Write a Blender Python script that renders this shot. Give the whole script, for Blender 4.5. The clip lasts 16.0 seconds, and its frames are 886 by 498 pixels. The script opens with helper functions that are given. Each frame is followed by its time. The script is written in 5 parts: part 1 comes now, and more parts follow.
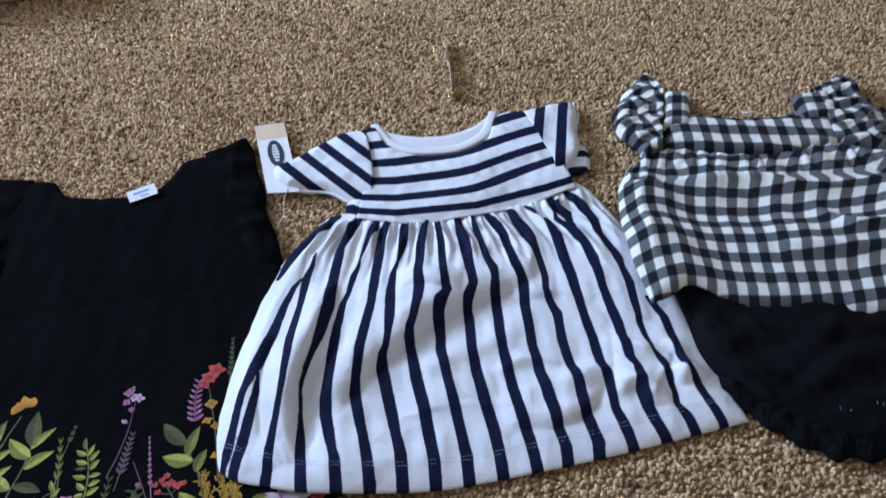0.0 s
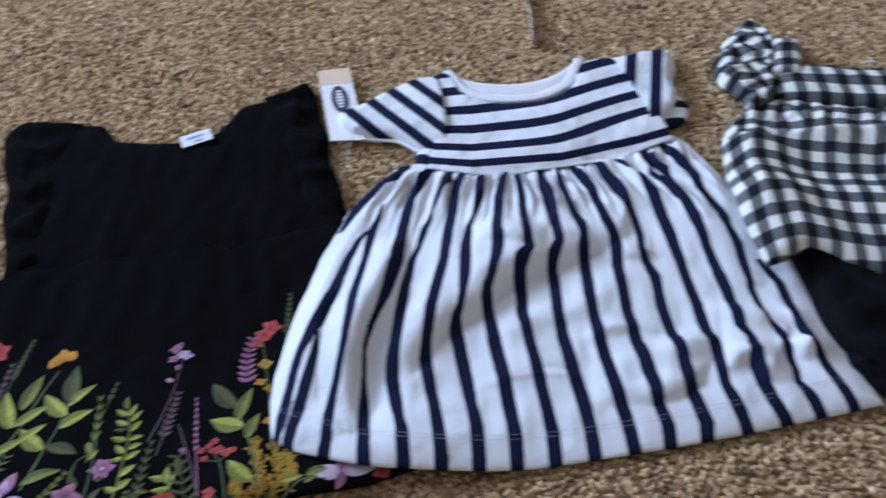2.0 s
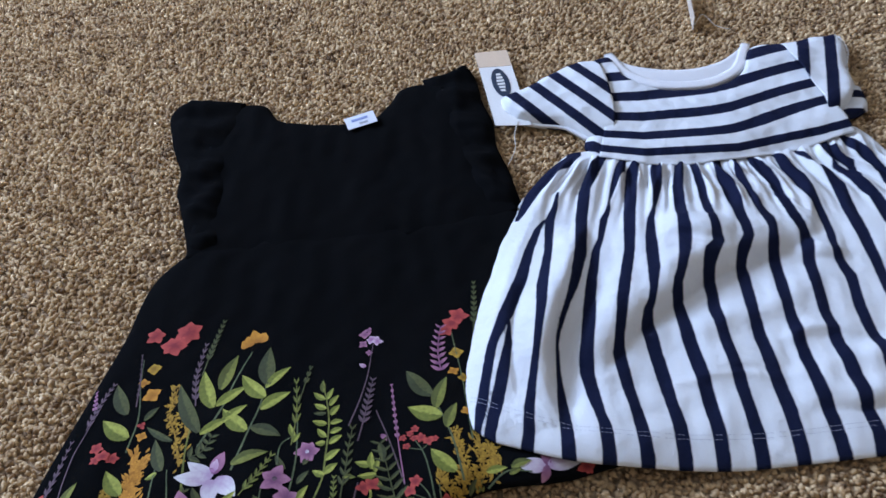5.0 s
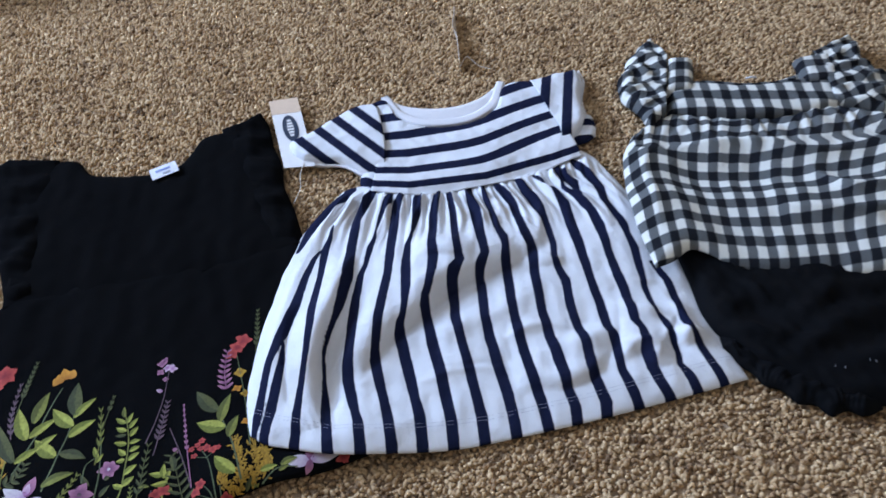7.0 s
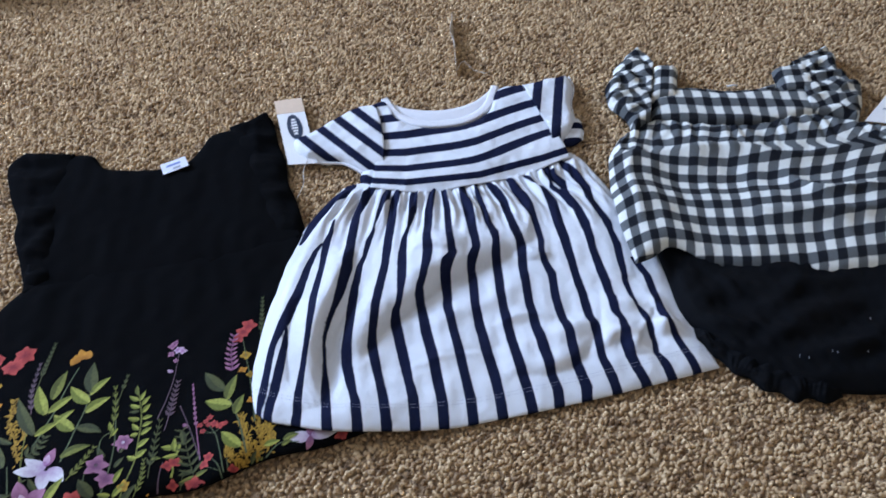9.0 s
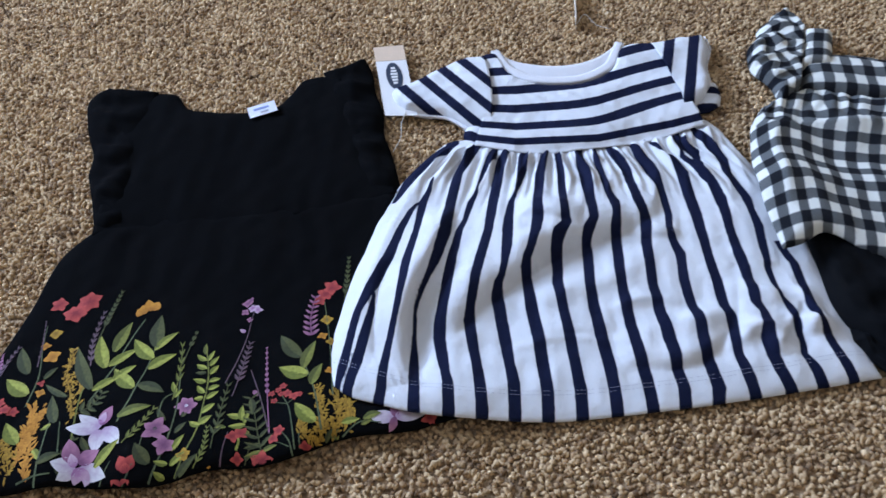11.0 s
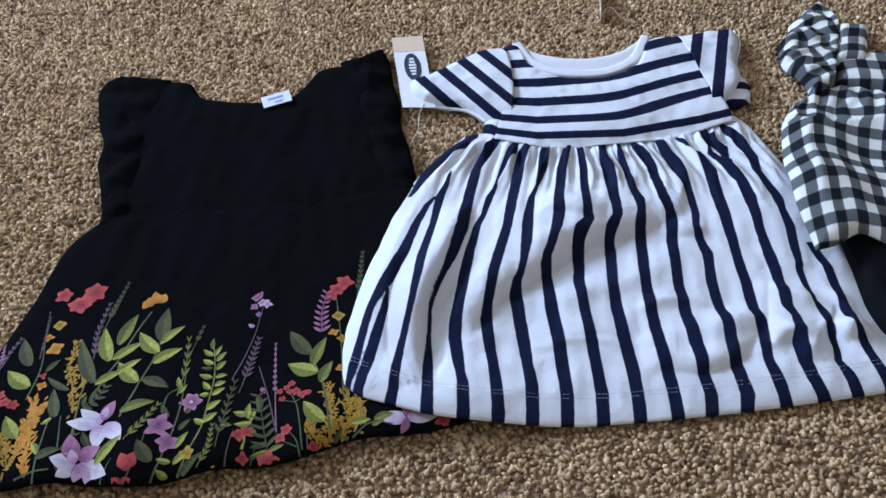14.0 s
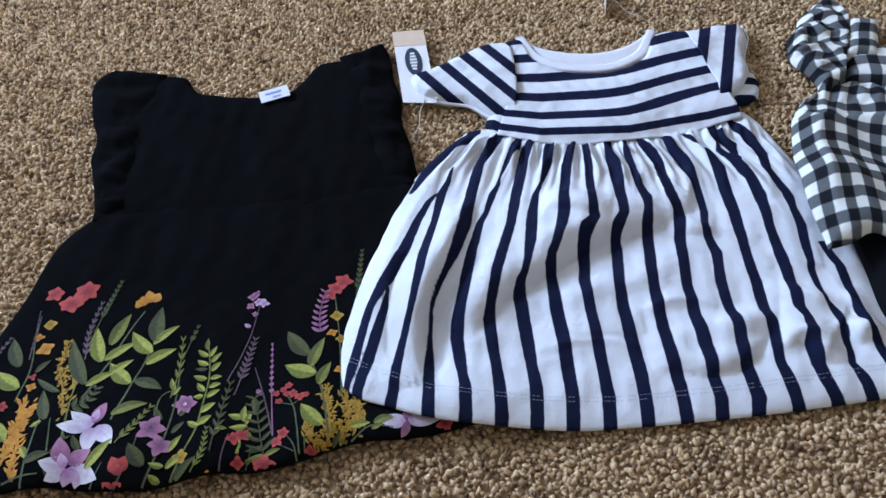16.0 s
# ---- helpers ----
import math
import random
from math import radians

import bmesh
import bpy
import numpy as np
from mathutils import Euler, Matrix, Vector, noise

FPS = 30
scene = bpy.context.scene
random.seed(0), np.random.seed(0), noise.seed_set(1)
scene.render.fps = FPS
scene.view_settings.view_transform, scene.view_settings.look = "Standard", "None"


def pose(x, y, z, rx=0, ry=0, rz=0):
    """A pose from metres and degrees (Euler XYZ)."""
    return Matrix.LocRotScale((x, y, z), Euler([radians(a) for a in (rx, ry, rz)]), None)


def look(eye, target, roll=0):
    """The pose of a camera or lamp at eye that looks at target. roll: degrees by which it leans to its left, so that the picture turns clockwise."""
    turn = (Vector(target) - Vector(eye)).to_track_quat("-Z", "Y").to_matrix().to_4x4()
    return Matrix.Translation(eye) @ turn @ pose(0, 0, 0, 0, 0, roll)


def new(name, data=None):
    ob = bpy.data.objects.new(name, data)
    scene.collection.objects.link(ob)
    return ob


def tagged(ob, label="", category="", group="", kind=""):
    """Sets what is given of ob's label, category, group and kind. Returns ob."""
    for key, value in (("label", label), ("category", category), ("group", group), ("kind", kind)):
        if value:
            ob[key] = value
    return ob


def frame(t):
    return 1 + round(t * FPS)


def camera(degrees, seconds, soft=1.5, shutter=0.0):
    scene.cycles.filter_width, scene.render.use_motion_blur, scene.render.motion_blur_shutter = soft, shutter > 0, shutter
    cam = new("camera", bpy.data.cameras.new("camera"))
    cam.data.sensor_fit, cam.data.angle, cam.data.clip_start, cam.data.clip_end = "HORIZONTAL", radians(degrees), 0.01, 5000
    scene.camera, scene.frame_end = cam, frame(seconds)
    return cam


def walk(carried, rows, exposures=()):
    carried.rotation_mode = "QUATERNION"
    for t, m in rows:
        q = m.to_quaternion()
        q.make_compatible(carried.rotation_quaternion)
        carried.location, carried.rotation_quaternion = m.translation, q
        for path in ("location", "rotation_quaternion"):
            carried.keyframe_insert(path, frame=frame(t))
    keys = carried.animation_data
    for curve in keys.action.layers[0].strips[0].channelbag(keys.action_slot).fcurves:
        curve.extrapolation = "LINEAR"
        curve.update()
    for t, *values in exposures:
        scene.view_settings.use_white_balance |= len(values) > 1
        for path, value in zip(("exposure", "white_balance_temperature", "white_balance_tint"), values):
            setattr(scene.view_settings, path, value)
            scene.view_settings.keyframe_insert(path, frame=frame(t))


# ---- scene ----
cam = camera(54.6, 16.0, soft=1.5, shutter=0.75)
PATH = [
    (0, (0.017, -0.026, 0.582), (0.042, 1.393, -0.828), -2.3),
    (0.5, (0.017, -0.025, 0.555), (0.031, 1.383, -0.865), -3.1),
    (1, (0.029, -0.01, 0.537), (0.036, 1.393, -0.889), -4.2),
    (1.5, (0.025, 0.01, 0.516), (0.021, 1.409, -0.914), -4.1),
    (2, (-0.006, 0.013, 0.504), (-0.106, 1.412, -0.921), -4.5),
    (2.5, (-0.042, 0.018, 0.494), (-0.235, 1.415, -0.924), -5.6),
    (3, (-0.077, 0.031, 0.491), (-0.307, 1.428, -0.922), -7.1),
    (3.5, (-0.108, 0.048, 0.483), (-0.358, 1.433, -0.939), -8.0),
    (3.7, (-0.119, 0.055, 0.481), (-0.367, 1.429, -0.951), -7.5),
    (5.8, (-0.068, -0.01, 0.555), (-0.27, 1.332, -0.914), -6.2),
    (6, (-0.047, -0.017, 0.563), (-0.206, 1.345, -0.893), -5.9),
    (6.5, (-0.007, -0.029, 0.587), (-0.056, 1.338, -0.871), -4.5),
    (7, (0.015, -0.039, 0.617), (0.011, 1.304, -0.864), -4.4),
    (7.5, (0.019, -0.051, 0.646), (0.026, 1.296, -0.832), -4.6),
    (8, (0.023, -0.066, 0.656), (0.051, 1.3, -0.805), -3.8),
    (8.5, (0.025, -0.072, 0.654), (0.054, 1.29, -0.811), -3.4),
    (9, (0.017, -0.078, 0.652), (0.021, 1.264, -0.831), -3.3),
    (9.5, (0.013, -0.075, 0.637), (-0.012, 1.246, -0.864), -3.7),
    (10, (-0.002, -0.06, 0.617), (-0.068, 1.259, -0.885), -3.9),
    (10.2, (-0.011, -0.05, 0.604), (-0.1, 1.269, -0.897), -4.0),
    (12.3, (-0.014, -0.013, 0.548), (-0.253, 1.302, -0.94), -6.6),
    (12.5, (-0.012, -0.011, 0.55), (-0.248, 1.297, -0.945), -6.6),
    (13, (-0.01, -0.01, 0.546), (-0.24, 1.297, -0.951), -6.3),
    (13.5, (-0.016, -0.012, 0.544), (-0.227, 1.296, -0.954), -5.4),
    (14, (-0.017, -0.011, 0.543), (-0.226, 1.305, -0.948), -5.2),
    (14.5, (-0.019, -0.01, 0.542), (-0.229, 1.308, -0.948), -5.3),
    (15, (-0.017, -0.011, 0.544), (-0.229, 1.307, -0.945), -5.7),
    (15.5, (-0.016, -0.007, 0.539), (-0.228, 1.306, -0.954), -5.8),
    (16, (-0.021, 0.0, 0.528), (-0.228, 1.317, -0.963), -5.0),
]
EXPOSURES = [(0.0, -0.06), (1.5, -0.03), (3.0, -0.15), (3.7, -0.15), (6.5, -0.02), (9.0, 0.04), (12.5, 0.0), (16.0, 0.03)]
walk(cam, [(t, look(eye, target, roll)) for t, eye, target, roll in PATH], EXPOSURES)

# ---------------------------------------------------------------- light
world = bpy.data.worlds.new("world")
scene.world = world
world.use_nodes = True
wn, wl = world.node_tree.nodes, world.node_tree.links
sky = wn.new("ShaderNodeTexSky")
sky.sky_type, sky.sun_disc = "NISHITA", False
sky.sun_elevation, sky.sun_rotation = radians(40), radians(300)
wl.new(sky.outputs[0], wn["Background"].inputs["Color"])
wn["Background"].inputs["Strength"].default_value = 0.1


def window_light(name, eye, target, width, height, watts, colour):
    data = bpy.data.lights.new(name, "AREA")
    data.shape, data.size, data.size_y = "RECTANGLE", width, height
    data.energy, data.color = watts, colour
    lamp = new(name, data)
    lamp.matrix_world = look(eye, target)
    return lamp


window_light("window_daylight", (-2.84, 1.90, 1.65), (0.0, 0.50, 0.0), 1.25, 1.0, 198, (0.49, 0.66, 1.02))

# ---------------------------------------------------------------- materials


class Nodes:
    """A small wrapper round one material's node tree."""

    def __init__(self, name, rough=0.9, sheen=0.0, spec=0.3):
        self.mat = bpy.data.materials.new(name)
        self.mat.use_nodes = True
        self.tree = self.mat.node_tree
        self.bsdf = self.tree.nodes["Principled BSDF"]
        self.put(self.bsdf, "Roughness", rough)
        self.put(self.bsdf, "Specular IOR Level", spec)
        if sheen:
            self.put(self.bsdf, "Sheen Weight", sheen)
            self.put(self.bsdf, "Sheen Roughness", 0.6)

    def put(self, node, key, value):
        if hasattr(value, "is_linked"):
            self.tree.links.new(value, node.inputs[key])
        else:
            node.inputs[key].default_value = value

    def node(self, kind, out=0, **inputs):
        n = self.tree.nodes.new(kind)
        for key, value in inputs.items():
            self.put(n, key.replace("_", " "), value)
        return n.outputs[out]

    def math(self, op, a, b=0.0, c=0.0):
        n = self.tree.nodes.new("ShaderNodeMath")
        n.operation = op
        for i, v in enumerate((a, b, c)):
            self.put(n, i, v)
        return n.outputs[0]

    def mix(self, fac, a, b, blend="MIX"):
        n = self.tree.nodes.new("ShaderNodeMix")
        n.data_type, n.blend_type = "RGBA", blend
        self.put(n, 0, fac)
        for i, v in ((6, a), (7, b)):
            self.put(n, i, v if hasattr(v, "is_linked") else (*v, 1.0))
        return n.outputs[2]

    def ramp(self, fac, stops):
        n = self.tree.nodes.new("ShaderNodeValToRGB")
        while len(n.color_ramp.elements) < len(stops):
            n.color_ramp.elements.new(0.5)
        for e, (pos, col) in zip(n.color_ramp.elements, stops):
            e.position, e.color = pos, (*col, 1.0)
        self.put(n, 0, fac)
        return n.outputs[0]

    def coords(self, which="Object"):
        return self.tree.nodes.new("ShaderNodeTexCoord").outputs[which]

    def noise(self, scale, detail=2.0, vector=None, out="Fac", rough=0.5):
        n = self.tree.nodes.new("ShaderNodeTexNoise")
        n.inputs["Scale"].default_value, n.inputs["Detail"].default_value = scale, detail
        n.inputs["Roughness"].default_value = rough
        self.tree.links.new(vector if vector else self.coords(), n.inputs["Vector"])
        return n.outputs[out]

    def uv(self):
        s = self.tree.nodes.new("ShaderNodeSeparateXYZ")
        self.tree.links.new(self.coords("UV"), s.inputs[0])
        return s.outputs[0], s.outputs[1]

    def bump(self, height, strength=0.3, distance=0.001):
        n = self.tree.nodes.new("ShaderNodeBump")
        n.inputs["Strength"].default_value, n.inputs["Distance"].default_value = strength, distance
        self.put(n, "Height", height)
        self.tree.links.new(n.outputs[0], self.bsdf.inputs["Normal"])

    def colour(self, value):
        self.put(self.bsdf, "Base Color", value if hasattr(value, "is_linked") else (*value, 1.0))
        return self.mat


def soft_step(m, value, edge, width):
    """0 below the edge, 1 above it, over a short width."""
    return m.math("MULTIPLY_ADD", m.math("SUBTRACT", value, edge), 1.0 / width, 0.5)


def clamp01(m, value):
    n = m.tree.nodes.new("ShaderNodeClamp")
    m.put(n, 0, value)
    return n.outputs[0]


def make_plain(name, base, rough=0.85, vary=0.15, scale=60.0, sheen=0.0, weave=900.0, spec=0.3, relief=0.25):
    m = Nodes(name, rough, sheen, spec)
    large = m.noise(scale, 3.0)
    fine = m.noise(weave, 2.0)
    col = m.mix(large, [c * (1 - vary) for c in base], [min(1.0, c * (1 + vary)) for c in base])
    col = m.mix(m.math("MULTIPLY", fine, 0.35), col, [c * 0.7 for c in base])
    m.bump(fine, relief, 0.0006)
    return m.colour(col)


def make_stripes():
    """Navy stripes woven into white jersey: the cloth's first coordinate counts the stripes."""
    m = Nodes("striped_jersey", 0.95, 0.0, 0.1)
    s, _ = m.uv()
    wobble = m.math("MULTIPLY_ADD", m.noise(160.0, 2.0), 0.05, -0.025)
    fine = m.noise(1400.0, 2.0)
    s = m.math("ADD", m.math("ADD", s, wobble), m.math("MULTIPLY_ADD", fine, 0.03, -0.015))
    off = m.math("ABSOLUTE", m.math("SUBTRACT", m.math("FRACT", m.math("ADD", s, 0.5)), 0.5))
    white_part = clamp01(m, soft_step(m, off, 0.222, 0.03))
    white = m.mix(m.noise(35.0, 3.0), (0.70, 0.725, 0.76), (0.78, 0.80, 0.825))
    navy = m.mix(fine, (0.005, 0.0072, 0.024), (0.011, 0.0155, 0.045))
    m.bump(m.math("ADD", m.math("MULTIPLY", fine, 0.3), m.math("MULTIPLY", m.noise(42.0, 5.0), 2.4)), 0.6, 0.0026)
    return m.colour(m.mix(white_part, navy, white))


def make_gingham():
    """Two crossing sets of black bands: white, grey and black squares."""
    m = Nodes("gingham_cotton", 0.9, 0.0, 0.1)
    u, v = m.uv()
    fine = m.noise(1100.0, 2.0)
    wob = m.math("MULTIPLY_ADD", m.noise(140.0, 2.0), 0.06, -0.03)

    def band(c):
        f = m.math("ABSOLUTE", m.math("SUBTRACT", m.math("FRACT", m.math("ADD", c, wob)), 0.5))
        return clamp01(m, soft_step(m, f, 0.25, 0.05))

    a, b = band(u), band(v)
    white = m.mix(fine, (0.68, 0.69, 0.64), (0.82, 0.83, 0.77))
    grey = m.mix(fine, (0.085, 0.093, 0.095), (0.150, 0.160, 0.162))
    black = m.mix(fine, (0.007, 0.008, 0.011), (0.016, 0.018, 0.023))
    one = m.mix(m.math("MAXIMUM", a, b), white, grey)
    m.bump(m.math("ADD", fine, m.math("MULTIPLY", m.noise(70.0, 3.0), 2.0)), 0.35, 0.001)
    return m.colour(m.mix(m.math("MULTIPLY", a, b), one, black))


def make_carpet():
    """Twisted yarn ends in mixed beige, tan and brown."""
    m = Nodes("carpet_yarn", 1.0, 0.1, 0.05)
    rnd = m.tree.nodes.new("ShaderNodeNewGeometry").outputs["Random Per Island"]
    patchy = m.noise(9.0, 4.0)
    pick = m.math("ADD", m.math("MULTIPLY_ADD", rnd, 0.55, 0.225), m.math("MULTIPLY_ADD", m.noise(78.0, 4.0), 1.3, -0.65))
    pick = m.math("ADD", pick, m.math("MULTIPLY_ADD", patchy, 0.3, -0.15))
    col = m.ramp(pick, [(0.0, (0.12, 0.064, 0.027)), (0.18, (0.22, 0.125, 0.058)), (0.32, (0.47, 0.300, 0.154)),
                        (0.6, (0.70, 0.485, 0.262)), (0.95, (0.86, 0.64, 0.385))])
    fibre = m.noise(1500.0, 2.0)
    col = m.mix(m.math("MULTIPLY", fibre, 0.3), col, (0.2, 0.145, 0.1))
    m.bump(fibre, 0.5, 0.0010)
    return m.colour(col)


def make_floor():
    m = Nodes("carpet_backing", 1.0)
    # tones darkened to include the shade that lies among the pile's tufts
    col = m.ramp(m.noise(190.0, 3.0), [(0.25, (0.17, 0.10, 0.05)), (0.42, (0.30, 0.20, 0.115)), (0.52, (0.39, 0.275, 0.17)), (0.72, (0.50, 0.375, 0.245))])
    m.bump(m.noise(200.0, 3.0), 0.8, 0.006)
    return m.colour(col)


def make_leaf(name, light, dark):
    """A printed leaf, one half paler than the other, with a watery edge."""
    m = Nodes(name, 0.85, 0.0, 0.2)
    u, v = m.uv()
    half = clamp01(m, soft_step(m, m.math("ADD", u, m.math("MULTIPLY_ADD", m.noise(300.0), 0.3, -0.15)), 0.5, 0.12))
    col = m.mix(half, dark, light)
    col = m.mix(m.math("MULTIPLY", m.noise(220.0, 3.0), 0.7), col, dark)
    thin = clamp01(m, m.math("MULTIPLY_ADD", m.noise(420.0, 4.0), 2.4, -0.95))
    col = m.mix(m.math("MULTIPLY", thin, 0.45), col, (0.012, 0.013, 0.014))
    return m.colour(col)


def make_petal(name, tip, foot):
    """A printed petal in watercolour, deeper at its foot, paler and uneven towards its tip."""
    m = Nodes(name, 0.85, 0.0, 0.2)
    u, v = m.uv()
    wash = m.math("ADD", v, m.math("MULTIPLY_ADD", m.noise(190.0, 3.0), 0.9, -0.45))
    col = m.mix(clamp01(m, soft_step(m, wash, 0.42, 0.75)), foot, tip)
    rib = clamp01(m, m.math("MULTIPLY_ADD", m.math("ABSOLUTE", m.math("SUBTRACT", u, 0.5)), -9.0, 1.0))
    return m.colour(m.mix(m.math("MULTIPLY", rib, 0.3), col, foot))


STRIPES, GINGHAM, CARPET, FLOOR = make_stripes(), make_gingham(), make_carpet(), make_floor()
BLACK = make_plain("black_cotton", (0.0047, 0.0049, 0.0055), 1.0, 0.2, 30.0, 0.0, 700.0, 0.01)
BLOOMER = make_plain("black_poplin", (0.0044, 0.0049, 0.0060), 0.8, 0.2, 30.0, 0.0, 800.0, 0.05)
WHITE_KNIT = make_plain("white_rib", (0.78, 0.78, 0.80), 0.92, 0.05, 80.0, 0.1, 900.0)
CARD = make_plain("white_card", (0.80, 0.79, 0.77), 0.55, 0.04, 90.0, 0.0, 500.0, 0.4, 0.05)
# whiter than CARD: the tag's tilt to the light is put into the colour
LIT_GLOSS_CARD = make_plain("lit_glossy_white_card", (0.90, 0.90, 0.88), 0.35, 0.03, 90.0, 0.0, 500.0, 0.5, 0.03)
# grey-tan base holds the tone of the standing tag's shaded side
SHADED_CARD = make_plain("shaded_card", (0.62, 0.54, 0.45), 0.6, 0.08, 90.0, 0.0, 500.0, 0.3, 0.05)
KRAFT = make_plain("tan_card", (0.72, 0.55, 0.40), 0.6, 0.08, 120.0, 0.0, 500.0, 0.4, 0.05)
NAVY_INK = make_plain("navy_ink", (0.012, 0.028, 0.06), 0.5, 0.1, 120.0, 0.0, 500.0, 0.4, 0.05)
BLUE_INK = make_plain("blue_ink", (0.25, 0.32, 0.60), 0.6, 0.1, 120.0, 0.0, 500.0, 0.4, 0.05)
GREY_INK = make_plain("grey_ink", (0.35, 0.37, 0.42), 0.6, 0.1, 120.0, 0.0, 500.0, 0.4, 0.05)
SATIN = make_plain("white_satin", (0.75, 0.78, 0.88), 0.45, 0.06, 120.0, 0.1, 800.0, 0.5)
THREAD = make_plain("white_thread", (0.72, 0.72, 0.74), 0.8, 0.1)
NAVY_THREAD = make_plain("pale_thread", (0.42, 0.43, 0.50), 0.8, 0.1)
PLASTIC = make_plain("clear_plastic", (0.72, 0.68, 0.62), 0.3, 0.05, 60.0, 0.0, 300.0, 0.5)
PINK = make_plain("pale_pink", (0.62, 0.37, 0.30), 0.8, 0.15, 50.0, 0.1, 700.0)
WALL = make_plain("wall_paint", (0.68, 0.54, 0.38), 0.9, 0.03, 4.0, 0.0, 180.0)
CEILING = make_plain("ceiling_paint", (0.80, 0.79, 0.77), 0.95, 0.03, 4.0, 0.0, 120.0)
FRAME_PAINT = make_plain("white_paint", (0.78, 0.78, 0.76), 0.5, 0.03, 10.0, 0.0, 200.0)
LEAF_BRIGHT = make_leaf("print_yellow_green", (0.47, 0.48, 0.10), (0.17, 0.19, 0.035))
LEAF_GREEN = make_leaf("print_green", (0.27, 0.28, 0.062), (0.10, 0.11, 0.028))
LEAF_DARK = make_leaf("print_grey_green", (0.115, 0.122, 0.042), (0.052, 0.060, 0.026))
P_RED = make_petal("print_red", (0.46, 0.075, 0.06), (0.22, 0.03, 0.035))
P_ORANGE = make_petal("print_orange", (0.55, 0.25, 0.035), (0.32, 0.13, 0.02))
P_YELLOW = make_petal("print_mustard", (0.44, 0.26, 0.033), (0.2, 0.11, 0.018))
P_PURPLE = make_petal("print_purple", (0.40, 0.18, 0.27), (0.19, 0.075, 0.15))
P_LILAC = make_petal("print_lilac", (0.58, 0.43, 0.52), (0.33, 0.15, 0.30))
P_PALE = make_petal("print_pale", (0.64, 0.62, 0.63), (0.40, 0.28, 0.40))
P_STEM = make_leaf("print_stem", (0.16, 0.19, 0.09), (0.07, 0.09, 0.05))
P_DUSK = make_leaf("print_dusky_stem", (0.19, 0.12, 0.145), (0.10, 0.066, 0.085))
LEAVES = (LEAF_BRIGHT, LEAF_GREEN, LEAF_DARK)
GLASS = Nodes("window_glass", 0.02).mat
GLASS.node_tree.nodes["Principled BSDF"].inputs["Transmission Weight"].default_value = 1.0

# ---------------------------------------------------------------- helpers for shapes


def mesh_of(name, verts, faces, material, uvs=None, smooth=True):
    me = bpy.data.meshes.new(name)
    me.from_pydata([tuple(map(float, v)) for v in verts], [], faces)
    me.materials.append(material)
    if smooth:
        me.polygons.foreach_set("use_smooth", [True] * len(me.polygons))
    if uvs is not None:
        layer = me.uv_layers.new(name="UVMap")
        idx = np.empty(len(me.loops), dtype=np.int32)
        me.loops.foreach_get("vertex_index", idx)
        layer.data.foreach_set("uv", np.asarray(uvs, dtype=np.float32)[idx].ravel())
    me.update()
    return me


def part_mesh(name, me, parent, label=""):
    ob = new(name, me)
    ob.parent = parent
    if label:
        tagged(ob, label)
    return ob


def part(name, bm, material, parent, label="", smooth=False):
    me = bpy.data.meshes.new(name)
    bm.to_mesh(me)
    bm.free()
    me.materials.append(material)
    if smooth:
        me.polygons.foreach_set("use_smooth", [True] * len(me.polygons))
    return part_mesh(name, me, parent, label)


def thing(name, label, category, group="", kind="", at=(0, 0, 0)):
    ob = new(name)
    ob.location = at
    ob.empty_display_size = 0.05
    return tagged(ob, label, category, group, kind)


def box(bm, x0, y0, z0, x1, y1, z1):
    r = bmesh.ops.create_cube(bm, size=1.0)
    bmesh.ops.scale(bm, vec=(x1 - x0, y1 - y0, z1 - z0), verts=r["verts"])
    bmesh.ops.translate(bm, vec=((x0 + x1) / 2, (y0 + y1) / 2, (z0 + z1) / 2), verts=r["verts"])


def spline(points):
    """A smooth curve through a few points, as a function of 0..1 (by length)."""
    p = np.array(points, dtype=float)
    d = np.r_[0, np.cumsum(np.linalg.norm(np.diff(p, axis=0), axis=1))]
    d /= d[-1]
    q = np.vstack([2 * p[0] - p[1], p, 2 * p[-1] - p[-2]])
    tang = np.gradient(p, d, axis=0) if len(p) > 2 else np.repeat((p[1:] - p[:-1]), 2, axis=0)

    def at(t):
        t = np.clip(np.asarray(t, dtype=float), 0, 1)
        i = np.clip(np.searchsorted(d, t, side="right") - 1, 0, len(p) - 2)
        h = d[i + 1] - d[i]
        s = ((t - d[i]) / h)[..., None]
        h = h[..., None]
        return ((2 * s**3 - 3 * s**2 + 1) * p[i] + (s**3 - 2 * s**2 + s) * h * tang[i]
                + (-2 * s**3 + 3 * s**2) * p[i + 1] + (s**3 - s**2) * h * tang[i + 1])
    return at


def sstep(x, a, b):
    t = np.clip((x - a) / (b - a), 0, 1)
    return t * t * (3 - 2 * t)


def ripple(x, y, size, seed):
    """Smooth random waves of about the given size, from -1 to 1."""
    g = np.random.RandomState(seed)
    total = np.zeros_like(np.asarray(x, dtype=float))
    for _ in range(7):
        a, k = g.uniform(0, 2 * math.pi), 2 * math.pi / size * g.uniform(0.6, 1.5)
        total = total + np.sin(k * (x * math.cos(a) + y * math.sin(a)) + g.uniform(0, 6.28))
    return total / 3.6


